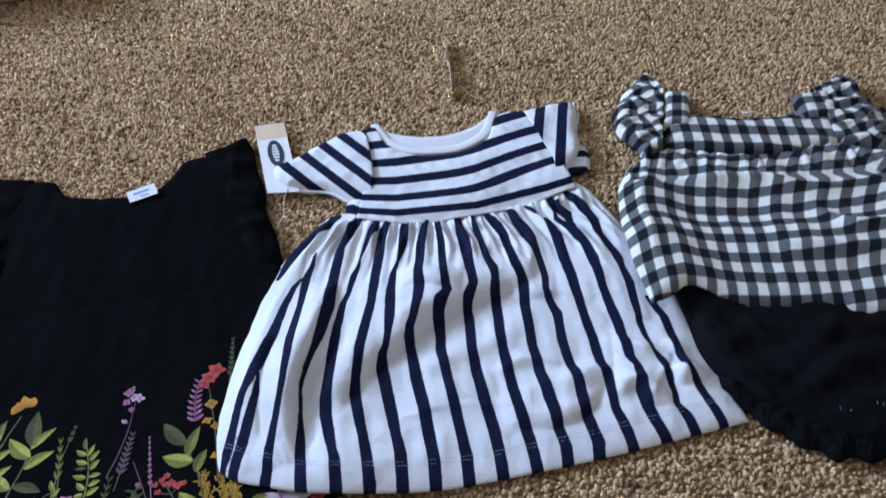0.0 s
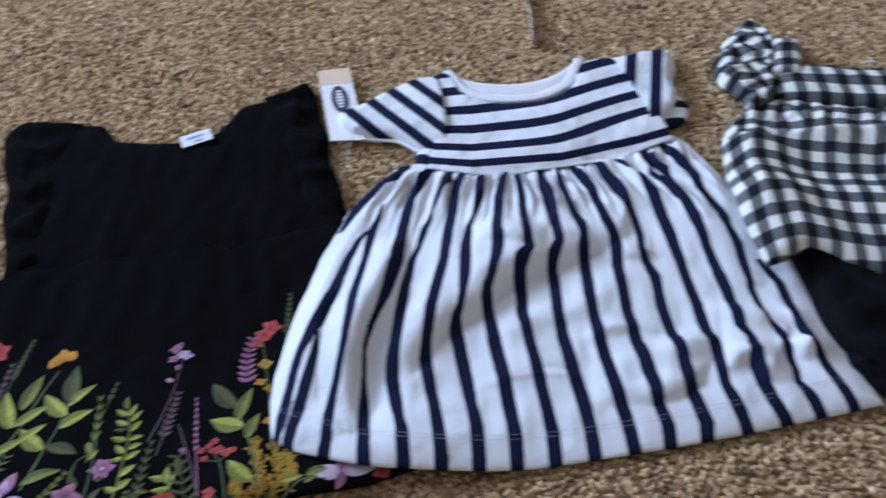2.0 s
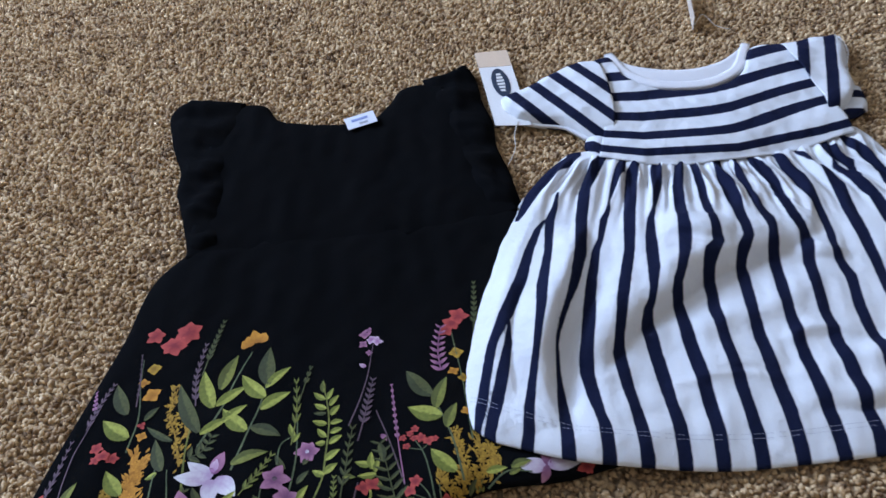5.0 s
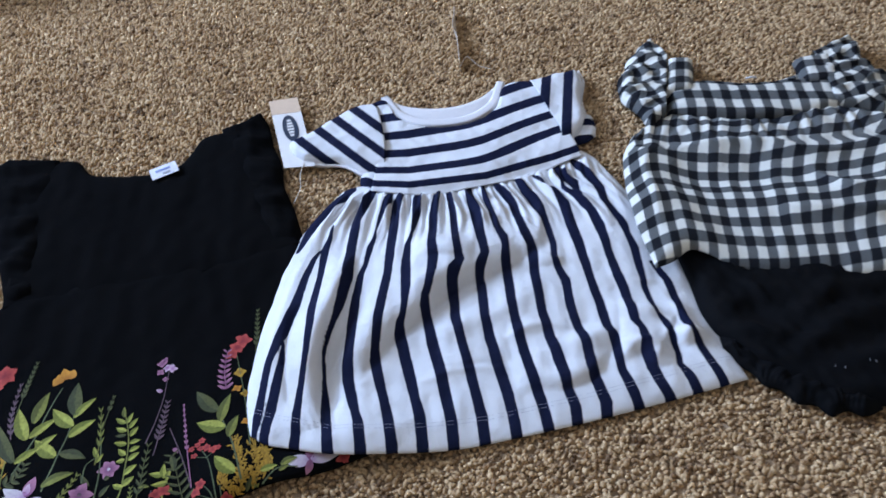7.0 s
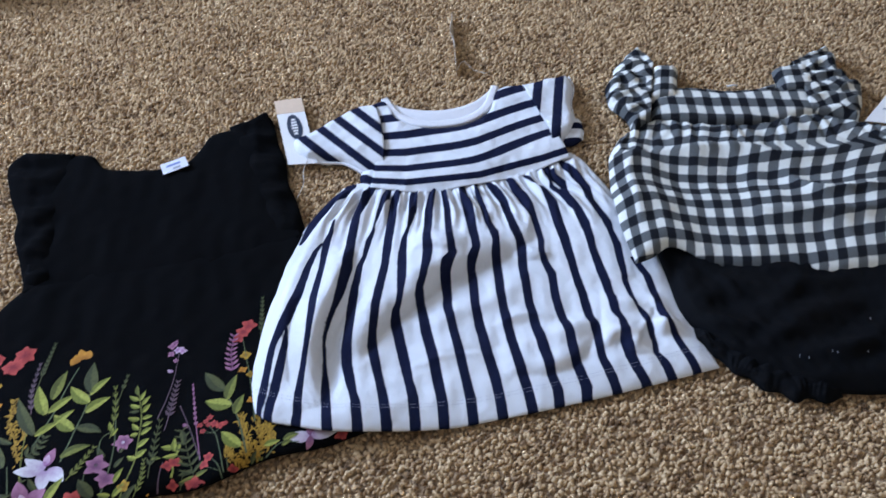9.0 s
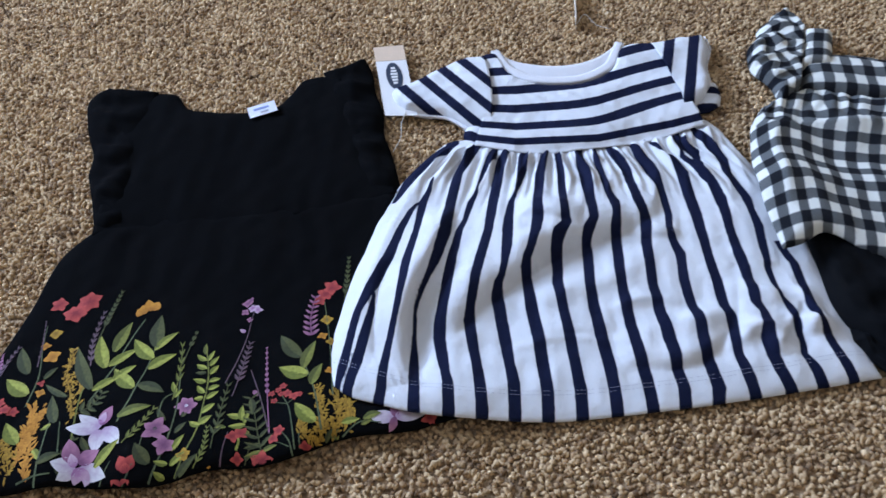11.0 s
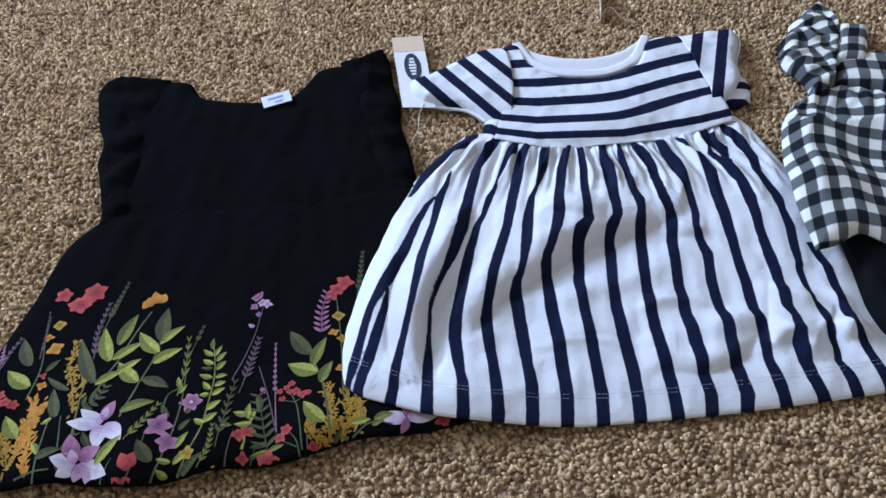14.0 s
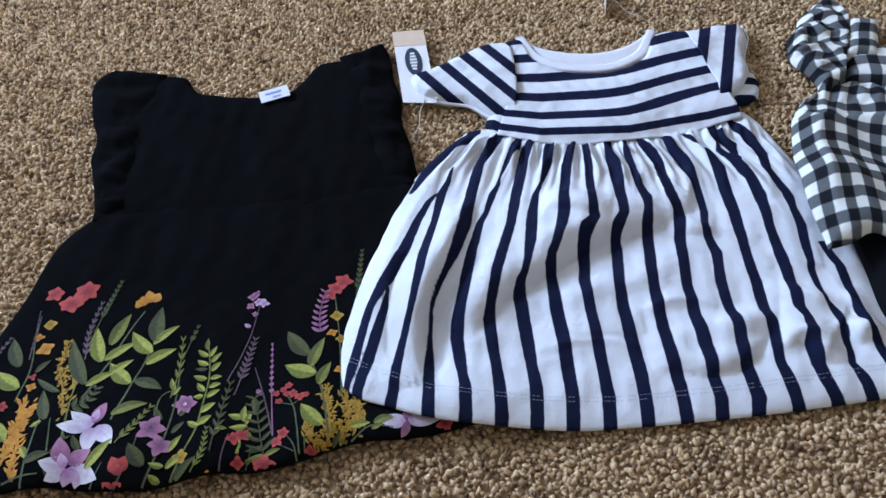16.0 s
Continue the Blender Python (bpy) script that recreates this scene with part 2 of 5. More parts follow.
def cloth(name, parent, material, top, bottom, left, right, nu, nv, height, uvs=None, edges="lrtb", soft=0.008,
          rim=0.002, thick=0.0014, label="", parallax=0.0):
    """A piece of clothing lying flat: four edge curves, a height over the carpet, rounded and closed at the rim."""
    top, bottom, left, right = (spline(c) for c in (top, bottom, left, right))
    u, v = np.meshgrid(np.linspace(0, 1, nu + 1), np.linspace(0, 1, nv + 1))
    T, B, L, R = top(u), bottom(u), left(v), right(v)
    U, V = u[..., None], v[..., None]
    c00, c10, c01, c11 = top(0.0), top(1.0), bottom(0.0), bottom(1.0)
    xy = (1 - V) * T + V * B + (1 - U) * L + U * R - ((1 - U) * (1 - V) * c00 + U * (1 - V) * c10 + (1 - U) * V * c01 + U * V * c11)
    x, y = xy[..., 0], xy[..., 1]
    wide = np.linalg.norm(c00 - c10) + np.linalg.norm(c01 - c11)
    tall = np.linalg.norm(c00 - c01) + np.linalg.norm(c10 - c11)
    near = np.full(u.shape, 9.0)
    for key, dist in (("l", u * wide / 2), ("r", (1 - u) * wide / 2), ("t", v * tall / 2), ("b", (1 - v) * tall / 2)):
        if key in edges:
            near = np.minimum(near, dist)
    fall = 1 - np.exp(-near / soft)
    base, extra = height(x, y, u, v)
    z = base + rim + extra * fall
    verts = np.stack([x, y, z], axis=-1).reshape(-1, 3)
    idx = np.arange((nu + 1) * (nv + 1)).reshape(nv + 1, nu + 1)
    faces = np.stack([idx[:-1, :-1], idx[1:, :-1], idx[1:, 1:], idx[:-1, 1:]], axis=-1).reshape(-1, 4).tolist()
    ring = np.r_[idx[0, :-1], idx[:-1, -1], idx[-1, :0:-1], idx[:0:-1, 0]]
    n, m = len(verts), len(ring)
    verts = np.vstack([verts, verts - np.array((0, 0, thick))])
    faces += [[n + q for q in reversed(f)] for f in faces]
    faces += [[int(ring[i]), int(ring[(i + 1) % m]), n + int(ring[(i + 1) % m]), n + int(ring[i])] for i in range(m)]
    k = 1 + (z - 0.010) * parallax  # scales the pattern with height, offsetting parallax at one camera position
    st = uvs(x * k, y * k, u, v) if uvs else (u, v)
    st = np.stack(st, axis=-1).reshape(-1, 2)
    st = np.vstack([st, st])
    me = mesh_of(name, verts, faces, material, st)
    return part_mesh(name, me, parent, label)


def ribbon(points, widths, zs, lift=0.0):
    """Verts and faces of a flat ribbon along a few points."""
    c = spline(points)
    n = max(6, 5 * len(points))
    t = np.linspace(0, 1, n)
    p = c(t)
    d = np.gradient(p, axis=0)
    d /= np.linalg.norm(d, axis=1)[:, None] + 1e-9
    side = np.stack([-d[:, 1], d[:, 0]], axis=1)
    w = np.interp(t, np.linspace(0, 1, len(widths)), widths)[:, None] / 2
    a, b = p + side * w, p - side * w
    verts = [(*q, zs(*q) + lift) for q in a] + [(*q, zs(*q) + lift) for q in b]
    faces = [[i, n + i, n + i + 1, i + 1] for i in range(n - 1)]
    return verts, faces


def tube(name, points, radius, material, parent, label="", sides=6, closed=False):
    """A round cord through 3D points."""
    p = spline(points)(np.linspace(0, 1, 6 * len(points)))
    verts, faces = [], []
    for i, q in enumerate(p):
        d = Vector(p[min(i + 1, len(p) - 1)] - p[max(i - 1, 0)]).normalized()
        a = d.orthogonal().normalized()
        b = d.cross(a)
        for k in range(sides):
            w = 2 * math.pi * k / sides
            verts.append(Vector(q) + radius * (math.cos(w) * a + math.sin(w) * b))
    for i in range(len(p) - 1):
        for k in range(sides):
            j = (k + 1) % sides
            faces.append([i * sides + k, i * sides + j, (i + 1) * sides + j, (i + 1) * sides + k])
    faces += [list(range(sides))[::-1], [len(verts) - sides + k for k in range(sides)]]
    return part_mesh(name, mesh_of(name, verts, faces, material), parent, label)


# ---------------------------------------------------------------- the room
bm = bmesh.new()
box(bm, -3.0, -2.0, -0.03, 2.3, 2.9, -0.0050)
floor = part("floor", bm, FLOOR, None, "beige and brown speckled carpet floor of a room")
tagged(floor, category="floor", kind="structure")


def wall_with_window(name, axis, at, a0, a1, w0, w1, z0=0.75, z1=1.9, out=1):
    """A wall 12 cm thick with one window opening through it."""
    t0, t1 = (at, at + 0.12 * out) if out > 0 else (at - 0.12, at)
    bm = bmesh.new()
    for b0, b1, c0, c1 in ((a0, w0, -0.03, 2.4), (w1, a1, -0.03, 2.4), (w0, w1, -0.03, z0), (w0, w1, z1, 2.4)):
        if axis == "x":
            box(bm, t0, b0, c0, t1, b1, c1)
        else:
            box(bm, b0, t0, c0, b1, t1, c1)
    w = part(name, bm, WALL, None, "plain pale painted wall with a window opening")
    return tagged(w, category="wall", kind="structure")


def solid_wall(name, x0, y0, x1, y1):
    bm = bmesh.new()
    box(bm, x0, y0, -0.03, x1, y1, 2.4)
    w = part(name, bm, WALL, None, "plain pale painted wall")
    return tagged(w, category="wall", kind="structure")


wall_with_window("wall_west", "x", -3.0, -2.0, 2.9, 1.2, 2.6, z0=1.1, z1=2.2, out=-1)
solid_wall("wall_east", 2.3, -2.0, 2.42, 2.9)
solid_wall("wall_north", -3.12, 2.9, 2.42, 3.02)
solid_wall("wall_south", -3.12, -2.12, 2.42, -2.0)
bm = bmesh.new()
box(bm, -3.12, -2.12, 2.4, 2.42, 3.02, 2.5)
tagged(part("ceiling", bm, CEILING, None, "plain white painted ceiling"), category="ceiling", kind="structure")


def window(name, x, y0, y1):
    w = thing(name, "white framed window in the wall", "window", kind="structure", at=(0, 0, 0))
    for a0, a1, c0, c1 in ((y0, y0 + 0.05, 1.1, 2.2), (y1 - 0.05, y1, 1.1, 2.2), (y0 + 0.05, y1 - 0.05, 1.1, 1.15),
                           (y0 + 0.05, y1 - 0.05, 2.15, 2.2)):
        b = bmesh.new()
        box(b, x - 0.02, a0, c0, x + 0.02, a1, c1)
        part("window_frame", b, FRAME_PAINT, w)
    b = bmesh.new()
    box(b, x - 0.003, y0 + 0.05, 1.15, x + 0.003, y1 - 0.05, 2.15)
    part("pane", b, GLASS, w).visible_shadow = False


window("window_1", -3.06, 1.2, 2.6)

# ---------------------------------------------------------------- the black floral dress
black = thing("floral_dress", "black cotton dress with ruffled shoulders and wildflower border print", "dress", at=(0, 0, 0))


def black_height(x, y, u, v):
    wave = np.sin(2 * math.pi * ((x + 0.27) / (0.55 + 0.9 * (0.52 - y)) * 22 + 0.5 * ripple(x, y, 0.3, 5)))
    folds = 0.0005 * np.sign(wave) * np.abs(wave) ** 1.6 * sstep(v, 0.01, 0.10) * (1 - 0.75 * sstep(v, 0.15, 0.7))
    lift = 0.006 * sstep(0.36 - y, 0.0, 0.09) * sstep(x, -0.46, -0.33) + 0.002 * np.sin(2 * math.pi * (x * 17 + 0.2)) * sstep(0.33 - y, 0.0, 0.07)
    return np.maximum(lift, 0.0), 0.0070 - 0.0016 * (1 - sstep(v, 0.0, 0.04)) + folds + 0.0015 * ripple(x, y, 0.09, 3) + 0.0006 * ripple(x, y, 0.03, 4)


def black_bodice_height(x, y, u, v):
    return np.zeros_like(x), 0.0070 + 0.0015 * ripple(x, y, 0.09, 3) + 0.0006 * ripple(x, y, 0.03, 4) + 0.0007 * ripple(x, y * 0.4, 0.025, 6) - 0.0012 * sstep(v, 0.90, 1.0)


black_skirt = cloth("skirt", black, BLACK,
                    [(-0.405, 0.486), (-0.342, 0.499), (-0.266, 0.508), (-0.192, 0.521), (-0.12, 0.545)],
                    [(-0.452, 0.226), (-0.38, 0.229), (-0.343, 0.235), (-0.278, 0.237), (-0.241, 0.249), (-0.172, 0.264), (-0.142, 0.280), (-0.105, 0.286), (-0.052, 0.302)],
                    [(-0.405, 0.486), (-0.419, 0.464), (-0.428, 0.394), (-0.438, 0.333), (-0.446, 0.284), (-0.452, 0.226)],
                    [(-0.12, 0.545), (-0.085, 0.44), (-0.052, 0.302)], 120, 70, black_height, edges="lrb", soft=0.009,
                    label="flared black skirt with a border of printed wildflowers")
cloth("bodice", black, BLACK,
      [(-0.425, 0.688), (-0.379, 0.687), (-0.361, 0.665), (-0.333, 0.659), (-0.291, 0.659), (-0.266, 0.668), (-0.254, 0.689), (-0.246, 0.710), (-0.21, 0.722)],
      [(-0.400, 0.478), (-0.342, 0.490), (-0.266, 0.499), (-0.192, 0.512), (-0.125, 0.535)],
      [(-0.425, 0.688), (-0.415, 0.6), (-0.400, 0.478)], [(-0.21, 0.722), (-0.165, 0.62), (-0.125, 0.535)], 70, 50,
      black_bodice_height, edges="t", thick=0.0003, label="plain black bodice with a round neck")


def ruffle_height(lift, waves, amp):
    def f(x, y, u, v):
        return np.zeros_like(x) + lift, 0.008 + amp * np.sin(2 * math.pi * waves * v + 2.2 * u + ripple(x, y, 0.06, 12)) * (1 - u * 0.6) + 0.0012 * ripple(x, y, 0.02, 14)
    return f


cloth("shoulder_ruffle", black, BLACK, [(-0.458, 0.697), (-0.435, 0.693), (-0.400, 0.690)], [(-0.402, 0.486), (-0.390, 0.484), (-0.375, 0.492)],
      [(-0.458, 0.697), (-0.471, 0.678), (-0.462, 0.640), (-0.450, 0.612), (-0.437, 0.586), (-0.433, 0.560), (-0.424, 0.540), (-0.412, 0.512), (-0.402, 0.486)],
      [(-0.400, 0.690), (-0.392, 0.6), (-0.375, 0.492)], 16, 70, ruffle_height(0.003, 4.2, 0.0050))
cloth("shoulder_ruffle", black, BLACK, [(-0.183, 0.746), (-0.203, 0.730), (-0.225, 0.722)], [(-0.122, 0.540), (-0.138, 0.535), (-0.155, 0.54)],
      [(-0.183, 0.746), (-0.172, 0.723), (-0.163, 0.685), (-0.152, 0.654), (-0.147, 0.620), (-0.136, 0.590), (-0.122, 0.540)],
      [(-0.225, 0.722), (-0.195, 0.64), (-0.155, 0.54)], 16, 70, ruffle_height(0.003, 4.6, 0.0050))


def card(name, parent, corners, z, thick, material, label="", bend=0.0):
    """A thin flat card with its four corners on the plan, one end lifted by bend."""
    n = 8
    a, b, c, d = (np.array(q, dtype=float) for q in corners)
    verts, faces = [], []
    for layer in (0, 1):
        for i in range(n + 1):
            t = i / n
            for p in (a + (d - a) * t, b + (c - b) * t):
                verts.append((p[0], p[1], z + bend * t * t + thick * layer))
    m = 2 * (n + 1)
    for i in range(n):
        k = 2 * i
        faces += [[m + k, m + k + 1, m + k + 3, m + k + 2], [k, k + 2, k + 3, k + 1],
                  [k, m + k, m + k + 2, k + 2], [k + 1, k + 3, m + k + 3, m + k + 1]]
    faces += [[0, 1, m + 1, m], [m - 2, 2 * m - 2, 2 * m - 1, m - 1]]
    return part_mesh(name, mesh_of(name, verts, faces, material, smooth=False), parent, label)


def inner(corners, s0, s1, t0, t1):
    """Four corners of a smaller rectangle inside a card, in shares of its width and length."""
    a, b, c, d = (np.array(q, dtype=float) for q in corners)

    def at(s, t):
        return tuple((a + (b - a) * s) * (1 - t) + (d + (c - d) * s) * t)
    return [at(s0, t0), at(s1, t0), at(s1, t1), at(s0, t1)]


LABEL = [(-0.293, 0.653), (-0.267, 0.666), (-0.260, 0.650), (-0.286, 0.637)]
neck_label = card("neck_label", black, LABEL, 0.0118, 0.0007, SATIN, "white woven neck label with faint lettering")
card("printed_line", neck_label, inner(LABEL, 0.2, 0.75, 0.3, 0.48), 0.0126, 0.0002, BLUE_INK)
card("printed_line", neck_label, inner(LABEL, 0.42, 0.7, 0.68, 0.84), 0.0126, 0.0002, GREY_INK)

from mathutils.bvhtree import BVHTree

me = black_skirt.data
skirt_tree = BVHTree.FromPolygons([v.co for v in me.vertices], [p.vertices for p in me.polygons])


def on_skirt(x, y):
    hit = skirt_tree.ray_cast(Vector((x, y, 1.0)), Vector((0, 0, -1)))
    return hit[0].z + 0.00025 if hit[0] and hit[0].z > 0 else None


LAYER = [0]


def print_on(name, verts, faces, uvs, material):
    LAYER[0] = (LAYER[0] + 1) % 40
    up = 0.000012 * LAYER[0]
    heights = [on_skirt(x, y) for x, y in verts]
    faces = [f for f in faces if all(heights[i] is not None for i in f)]  # the hem cuts the print off
    verts = [(x, y, (0.003 if z is None else z) + up) for (x, y), z in zip(verts, heights)]
    return part_mesh(name, mesh_of(name, verts, faces, material, uvs), black_skirt)


def leaf_shape(x, y, length, angle, width, curve=0.0, n=8):
    """Outline of a pointed leaf from its foot, with a midrib row."""
    verts, faces, uvs = [], [], []
    c, s = math.cos(radians(angle)), math.sin(radians(angle))
    for i in range(n + 1):
        t = i / n
        w = width / 2 * math.sin(math.pi * min(1, t * 0.96 + 0.04) ** 0.8) ** 0.9
        mid = curve * length * 4 * t * (1 - t) * 0.25
        for k, off in enumerate((w, 0.0, -w)):
            px, py = t * length, mid + off
            verts.append((x + c * px - s * py, y + s * px + c * py))
            uvs.append((k / 2, t))
    for i in range(n):
        for k in (0, 1):
            a = 3 * i + k
            faces.append([a, a + 1, a + 4, a + 3])
    return verts, faces, uvs


def gather(shapes):
    verts, faces, uvs = [], [], []
    for v, f, u in shapes:
        n = len(verts)
        verts += v
        faces += [[i + n for i in q] for q in f]
        uvs += u
    return verts, faces, uvs


def leaf(x, y, length, angle, width, material, curve=0.3):
    """A leaf centred on x, y."""
    c, s = math.cos(radians(angle)), math.sin(radians(angle))
    return print_on("printed_leaf", *leaf_shape(x - c * length / 2, y - s * length / 2, length, angle, width, curve), material)


def blade(x0, y0, x1, y1, width, material, curve=0.2):
    """A leaf or petal from its foot to its tip."""
    length, angle = math.hypot(x1 - x0, y1 - y0), math.degrees(math.atan2(y1 - y0, x1 - x0))
    return print_on("printed_leaf" if material in LEAVES else "printed_petal", *leaf_shape(x0, y0, length, angle, width, curve), material)


def stem_shape(points, width):
    v, f = ribbon(points, [width, width * 0.6], lambda a, b: 0.0)
    return [(p[0], p[1]) for p in v], f, [(0.5, 0.5)] * len(v)


def stem(points, width=0.0013, material=None):
    return print_on("printed_stem", *stem_shape(points, width), material or P_STEM)


def blossom(x, y, r, petals, material, turn=0.0, wide=0.8, squash=0.9, middle=None):
    rng = random.Random(int(1e5 * (x + 2 * y + 3)))
    shapes = []
    for k in range(petals):
        a = turn + 360 * k / petals + rng.uniform(-9, 9)
        v, f, u = leaf_shape(0, 0, r * rng.uniform(0.85, 1.1), a, r * wide, rng.uniform(-0.3, 0.3), 6)
        shapes.append(([(x + p[0], y + p[1] * squash) for p in v], f, u))
    ob = print_on("printed_flower", *gather(shapes), material)
    if middle:
        v, f, u = leaf_shape(x - r * 0.16, y, r * 0.32, 0, r * 0.3, 0, 5)
        print_on("flower_centre", v, f, u, middle)
    return ob


def spike(points, count, length, width, material, start=0.3, spread=35, name="printed_sprig", stem_width=0.0010):
    """A stem with pairs of small leaflets or florets, growing smaller to the tip."""
    c = spline(points)
    shapes = [stem_shape(points, stem_width)]
    for i in range(count):
        t = start + (1 - start) * i / max(1, count - 1)
        p, q = c(t), c(min(1, t + 0.02))
        q = q if t < 0.98 else p + (p - c(t - 0.02))
        a = math.degrees(math.atan2(q[1] - p[1], q[0] - p[0]))
        k = 1 - 0.45 * i / count
        for sgn in (1, -1):
            shapes.append(leaf_shape(p[0], p[1], length * k, a + sgn * spread, width * k, 0.1, 5))
    return print_on(name, *gather(shapes), material)


def froth(points, width, count, material, seed, dot=0.0034):
    """A feathery clump of tiny florets along a few points."""
    rng = random.Random(seed)
    c = spline(points)
    shapes = [stem_shape(points, 0.0014)]
    for _ in range(count):
        p = c(rng.random())
        a = rng.uniform(0, 360)
        shapes.append(leaf_shape(p[0] + rng.gauss(0, width * 0.62), p[1] + rng.gauss(0, width), dot * rng.uniform(0.7, 2.2), 90 + rng.gauss(0, 40), dot * 0.55, 0, 3))
    return print_on("printed_blossom_clump", *gather(shapes), material)


# stems and fine growth first, leaves over them, flowers last
stem([(-0.3391, 0.3020), (-0.3355, 0.3151), (-0.3304, 0.3367), (-0.3273, 0.3592), (-0.3208, 0.3852)], 0.0017, P_STEM)
stem([(-0.3106, 0.2848), (-0.3073, 0.3110), (-0.3037, 0.3379), (-0.3027, 0.3653)], 0.0016, P_STEM)
stem([(-0.3901, 0.2984), (-0.3900, 0.3245), (-0.3979, 0.3538), (-0.4029, 0.3765)], 0.0013, P_STEM)
stem([(-0.3580, 0.2328), (-0.3607, 0.2605), (-0.3639, 0.2867)], 0.0016, P_STEM)
stem([(-0.3398, 0.2668), (-0.3471, 0.3038), (-0.3486, 0.3197)], 0.0016, LEAF_GREEN)
stem([(-0.2746, 0.2388), (-0.2694, 0.2663), (-0.2690, 0.2941), (-0.2755, 0.3323)], 0.0015, P_STEM)
stem([(-0.2574, 0.2446), (-0.2528, 0.2630), (-0.2483, 0.2801), (-0.2494, 0.2999), (-0.2529, 0.3306), (-0.2622, 0.3593)], 0.0016, LEAF_GREEN)
stem([(-0.2933, 0.2325), (-0.2865, 0.2591), (-0.2869, 0.2748)], 0.0012, P_STEM)
stem([(-0.3104, 0.2361), (-0.3055, 0.2526)], 0.0012, P_STEM)
stem([(-0.2251, 0.2533), (-0.2249, 0.2701), (-0.2241, 0.2793)], 0.0012, P_DUSK)
stem([(-0.2155, 0.2655), (-0.2153, 0.2739), (-0.2186, 0.2789)], 0.0020, LEAF_BRIGHT)
stem([(-0.1725, 0.2678), (-0.1780, 0.2879), (-0.1851, 0.3056), (-0.1928, 0.3155)], 0.0012, P_STEM)
stem([(-0.1851, 0.3056), (-0.1952, 0.3071)], 0.0008, P_STEM)
stem([(-0.1851, 0.3056), (-0.1790, 0.3116)], 0.0008, P_STEM)
stem([(-0.1736, 0.2634), (-0.1772, 0.2729), (-0.1851, 0.2816)], 0.0012, P_STEM)
stem([(-0.1766, 0.2692), (-0.1875, 0.2731)], 0.0008, P_STEM)
stem([(-0.1554, 0.2841), (-0.1665, 0.3182), (-0.1777, 0.3408), (-0.1858, 0.3542)], 0.0016, P_STEM)
stem([(-0.1516, 0.3144), (-0.1625, 0.3663), (-0.1730, 0.4058)], 0.0012, P_STEM)
stem([(-0.2376, 0.3230), (-0.2312, 0.3581), (-0.2303, 0.3943)], 0.0011, P_DUSK)
stem([(-0.1938, 0.2801), (-0.2082, 0.3130), (-0.2207, 0.3372)], 0.0012, P_DUSK)
stem([(-0.3724, 0.2351), (-0.3596, 0.2402), (-0.3475, 0.2424)], 0.0016, P_STEM)
stem([(-0.1688, 0.2685), (-0.1710, 0.2794)], 0.0012, P_STEM)
stem([(-0.3461, 0.2565), (-0.3543, 0.2835)], 0.0012, P_STEM)
stem([(-0.2805, 0.2899), (-0.2806, 0.3081), (-0.2740, 0.3139)], 0.0012, P_STEM)
spike([(-0.3502, 0.3355), (-0.3569, 0.3618), (-0.3576, 0.3890)], 9, 0.0069, 0.0022, P_DUSK, 0.1, 24, "printed_sprig")
spike([(-0.3531, 0.3619), (-0.3522, 0.3833), (-0.3493, 0.4109)], 8, 0.0067, 0.0022, LEAF_DARK, 0.3, 22, "printed_sprig")
spike([(-0.3948, 0.3348), (-0.3991, 0.3565), (-0.4055, 0.3805)], 9, 0.0022, 0.0015, P_DUSK, 0.2, 28, "printed_sprig")
spike([(-0.4249, 0.3300), (-0.4305, 0.3474)], 5, 0.0039, 0.0022, P_PURPLE, 0.1, 30, "printed_lavender")
spike([(-0.2296, 0.3117), (-0.2282, 0.3279), (-0.2263, 0.3613)], 8, 0.0070, 0.0025, P_DUSK, 0.3, 38, "printed_lavender")
spike([(-0.1940, 0.2810), (-0.2022, 0.3131), (-0.2121, 0.3575)], 9, 0.0036, 0.0020, P_PURPLE, 0.45, 24, "printed_lavender")
spike([(-0.1779, 0.3709), (-0.1815, 0.3876), (-0.1815, 0.4097)], 8, 0.0087, 0.0031, P_PURPLE, 0, 52, "printed_lavender")
spike([(-0.1565, 0.4063), (-0.1574, 0.4299), (-0.1590, 0.4532)], 8, 0.0063, 0.0023, LEAF_DARK, 0.2, 26, "printed_sprig")
spike([(-0.2335, 0.2648), (-0.2337, 0.2877), (-0.2348, 0.3083), (-0.2348, 0.3203)], 7, 0.0086, 0.0024, LEAF_DARK, 0.2, 30, "printed_sprig")
spike([(-0.1979, 0.2677), (-0.2035, 0.2823), (-0.2082, 0.2957), (-0.2139, 0.3102)], 7, 0.0126, 0.0031, LEAF_DARK, 0.05, 58, "printed_fern")
spike([(-0.3420, 0.2932), (-0.3348, 0.2988), (-0.3315, 0.3103)], 5, 0.0091, 0.0037, LEAF_DARK, 0, 55, "printed_fern")
spike([(-0.2444, 0.2510), (-0.2387, 0.2645), (-0.2399, 0.2808)], 7, 0.0058, 0.0019, LEAF_GREEN, 0.15, 32, "printed_sprig")
spike([(-0.3002, 0.2659), (-0.2929, 0.2786), (-0.2862, 0.2962)], 6, 0.0071, 0.0024, LEAF_GREEN, 0.15, 28, "printed_sprig")
spike([(-0.2745, 0.3062), (-0.2764, 0.3337), (-0.2812, 0.3571)], 5, 0.0091, 0.0021, LEAF_GREEN, 0.35, 20, "printed_sprig")
spike([(-0.2764, 0.3399), (-0.2750, 0.3562), (-0.2736, 0.3701)], 3, 0.0052, 0.0026, LEAF_DARK, 0.6, 18, "printed_sprig")
spike([(-0.2088, 0.2511), (-0.2069, 0.2669)], 3, 0.0039, 0.0019, LEAF_DARK, 0.1, 35, "printed_sprig")
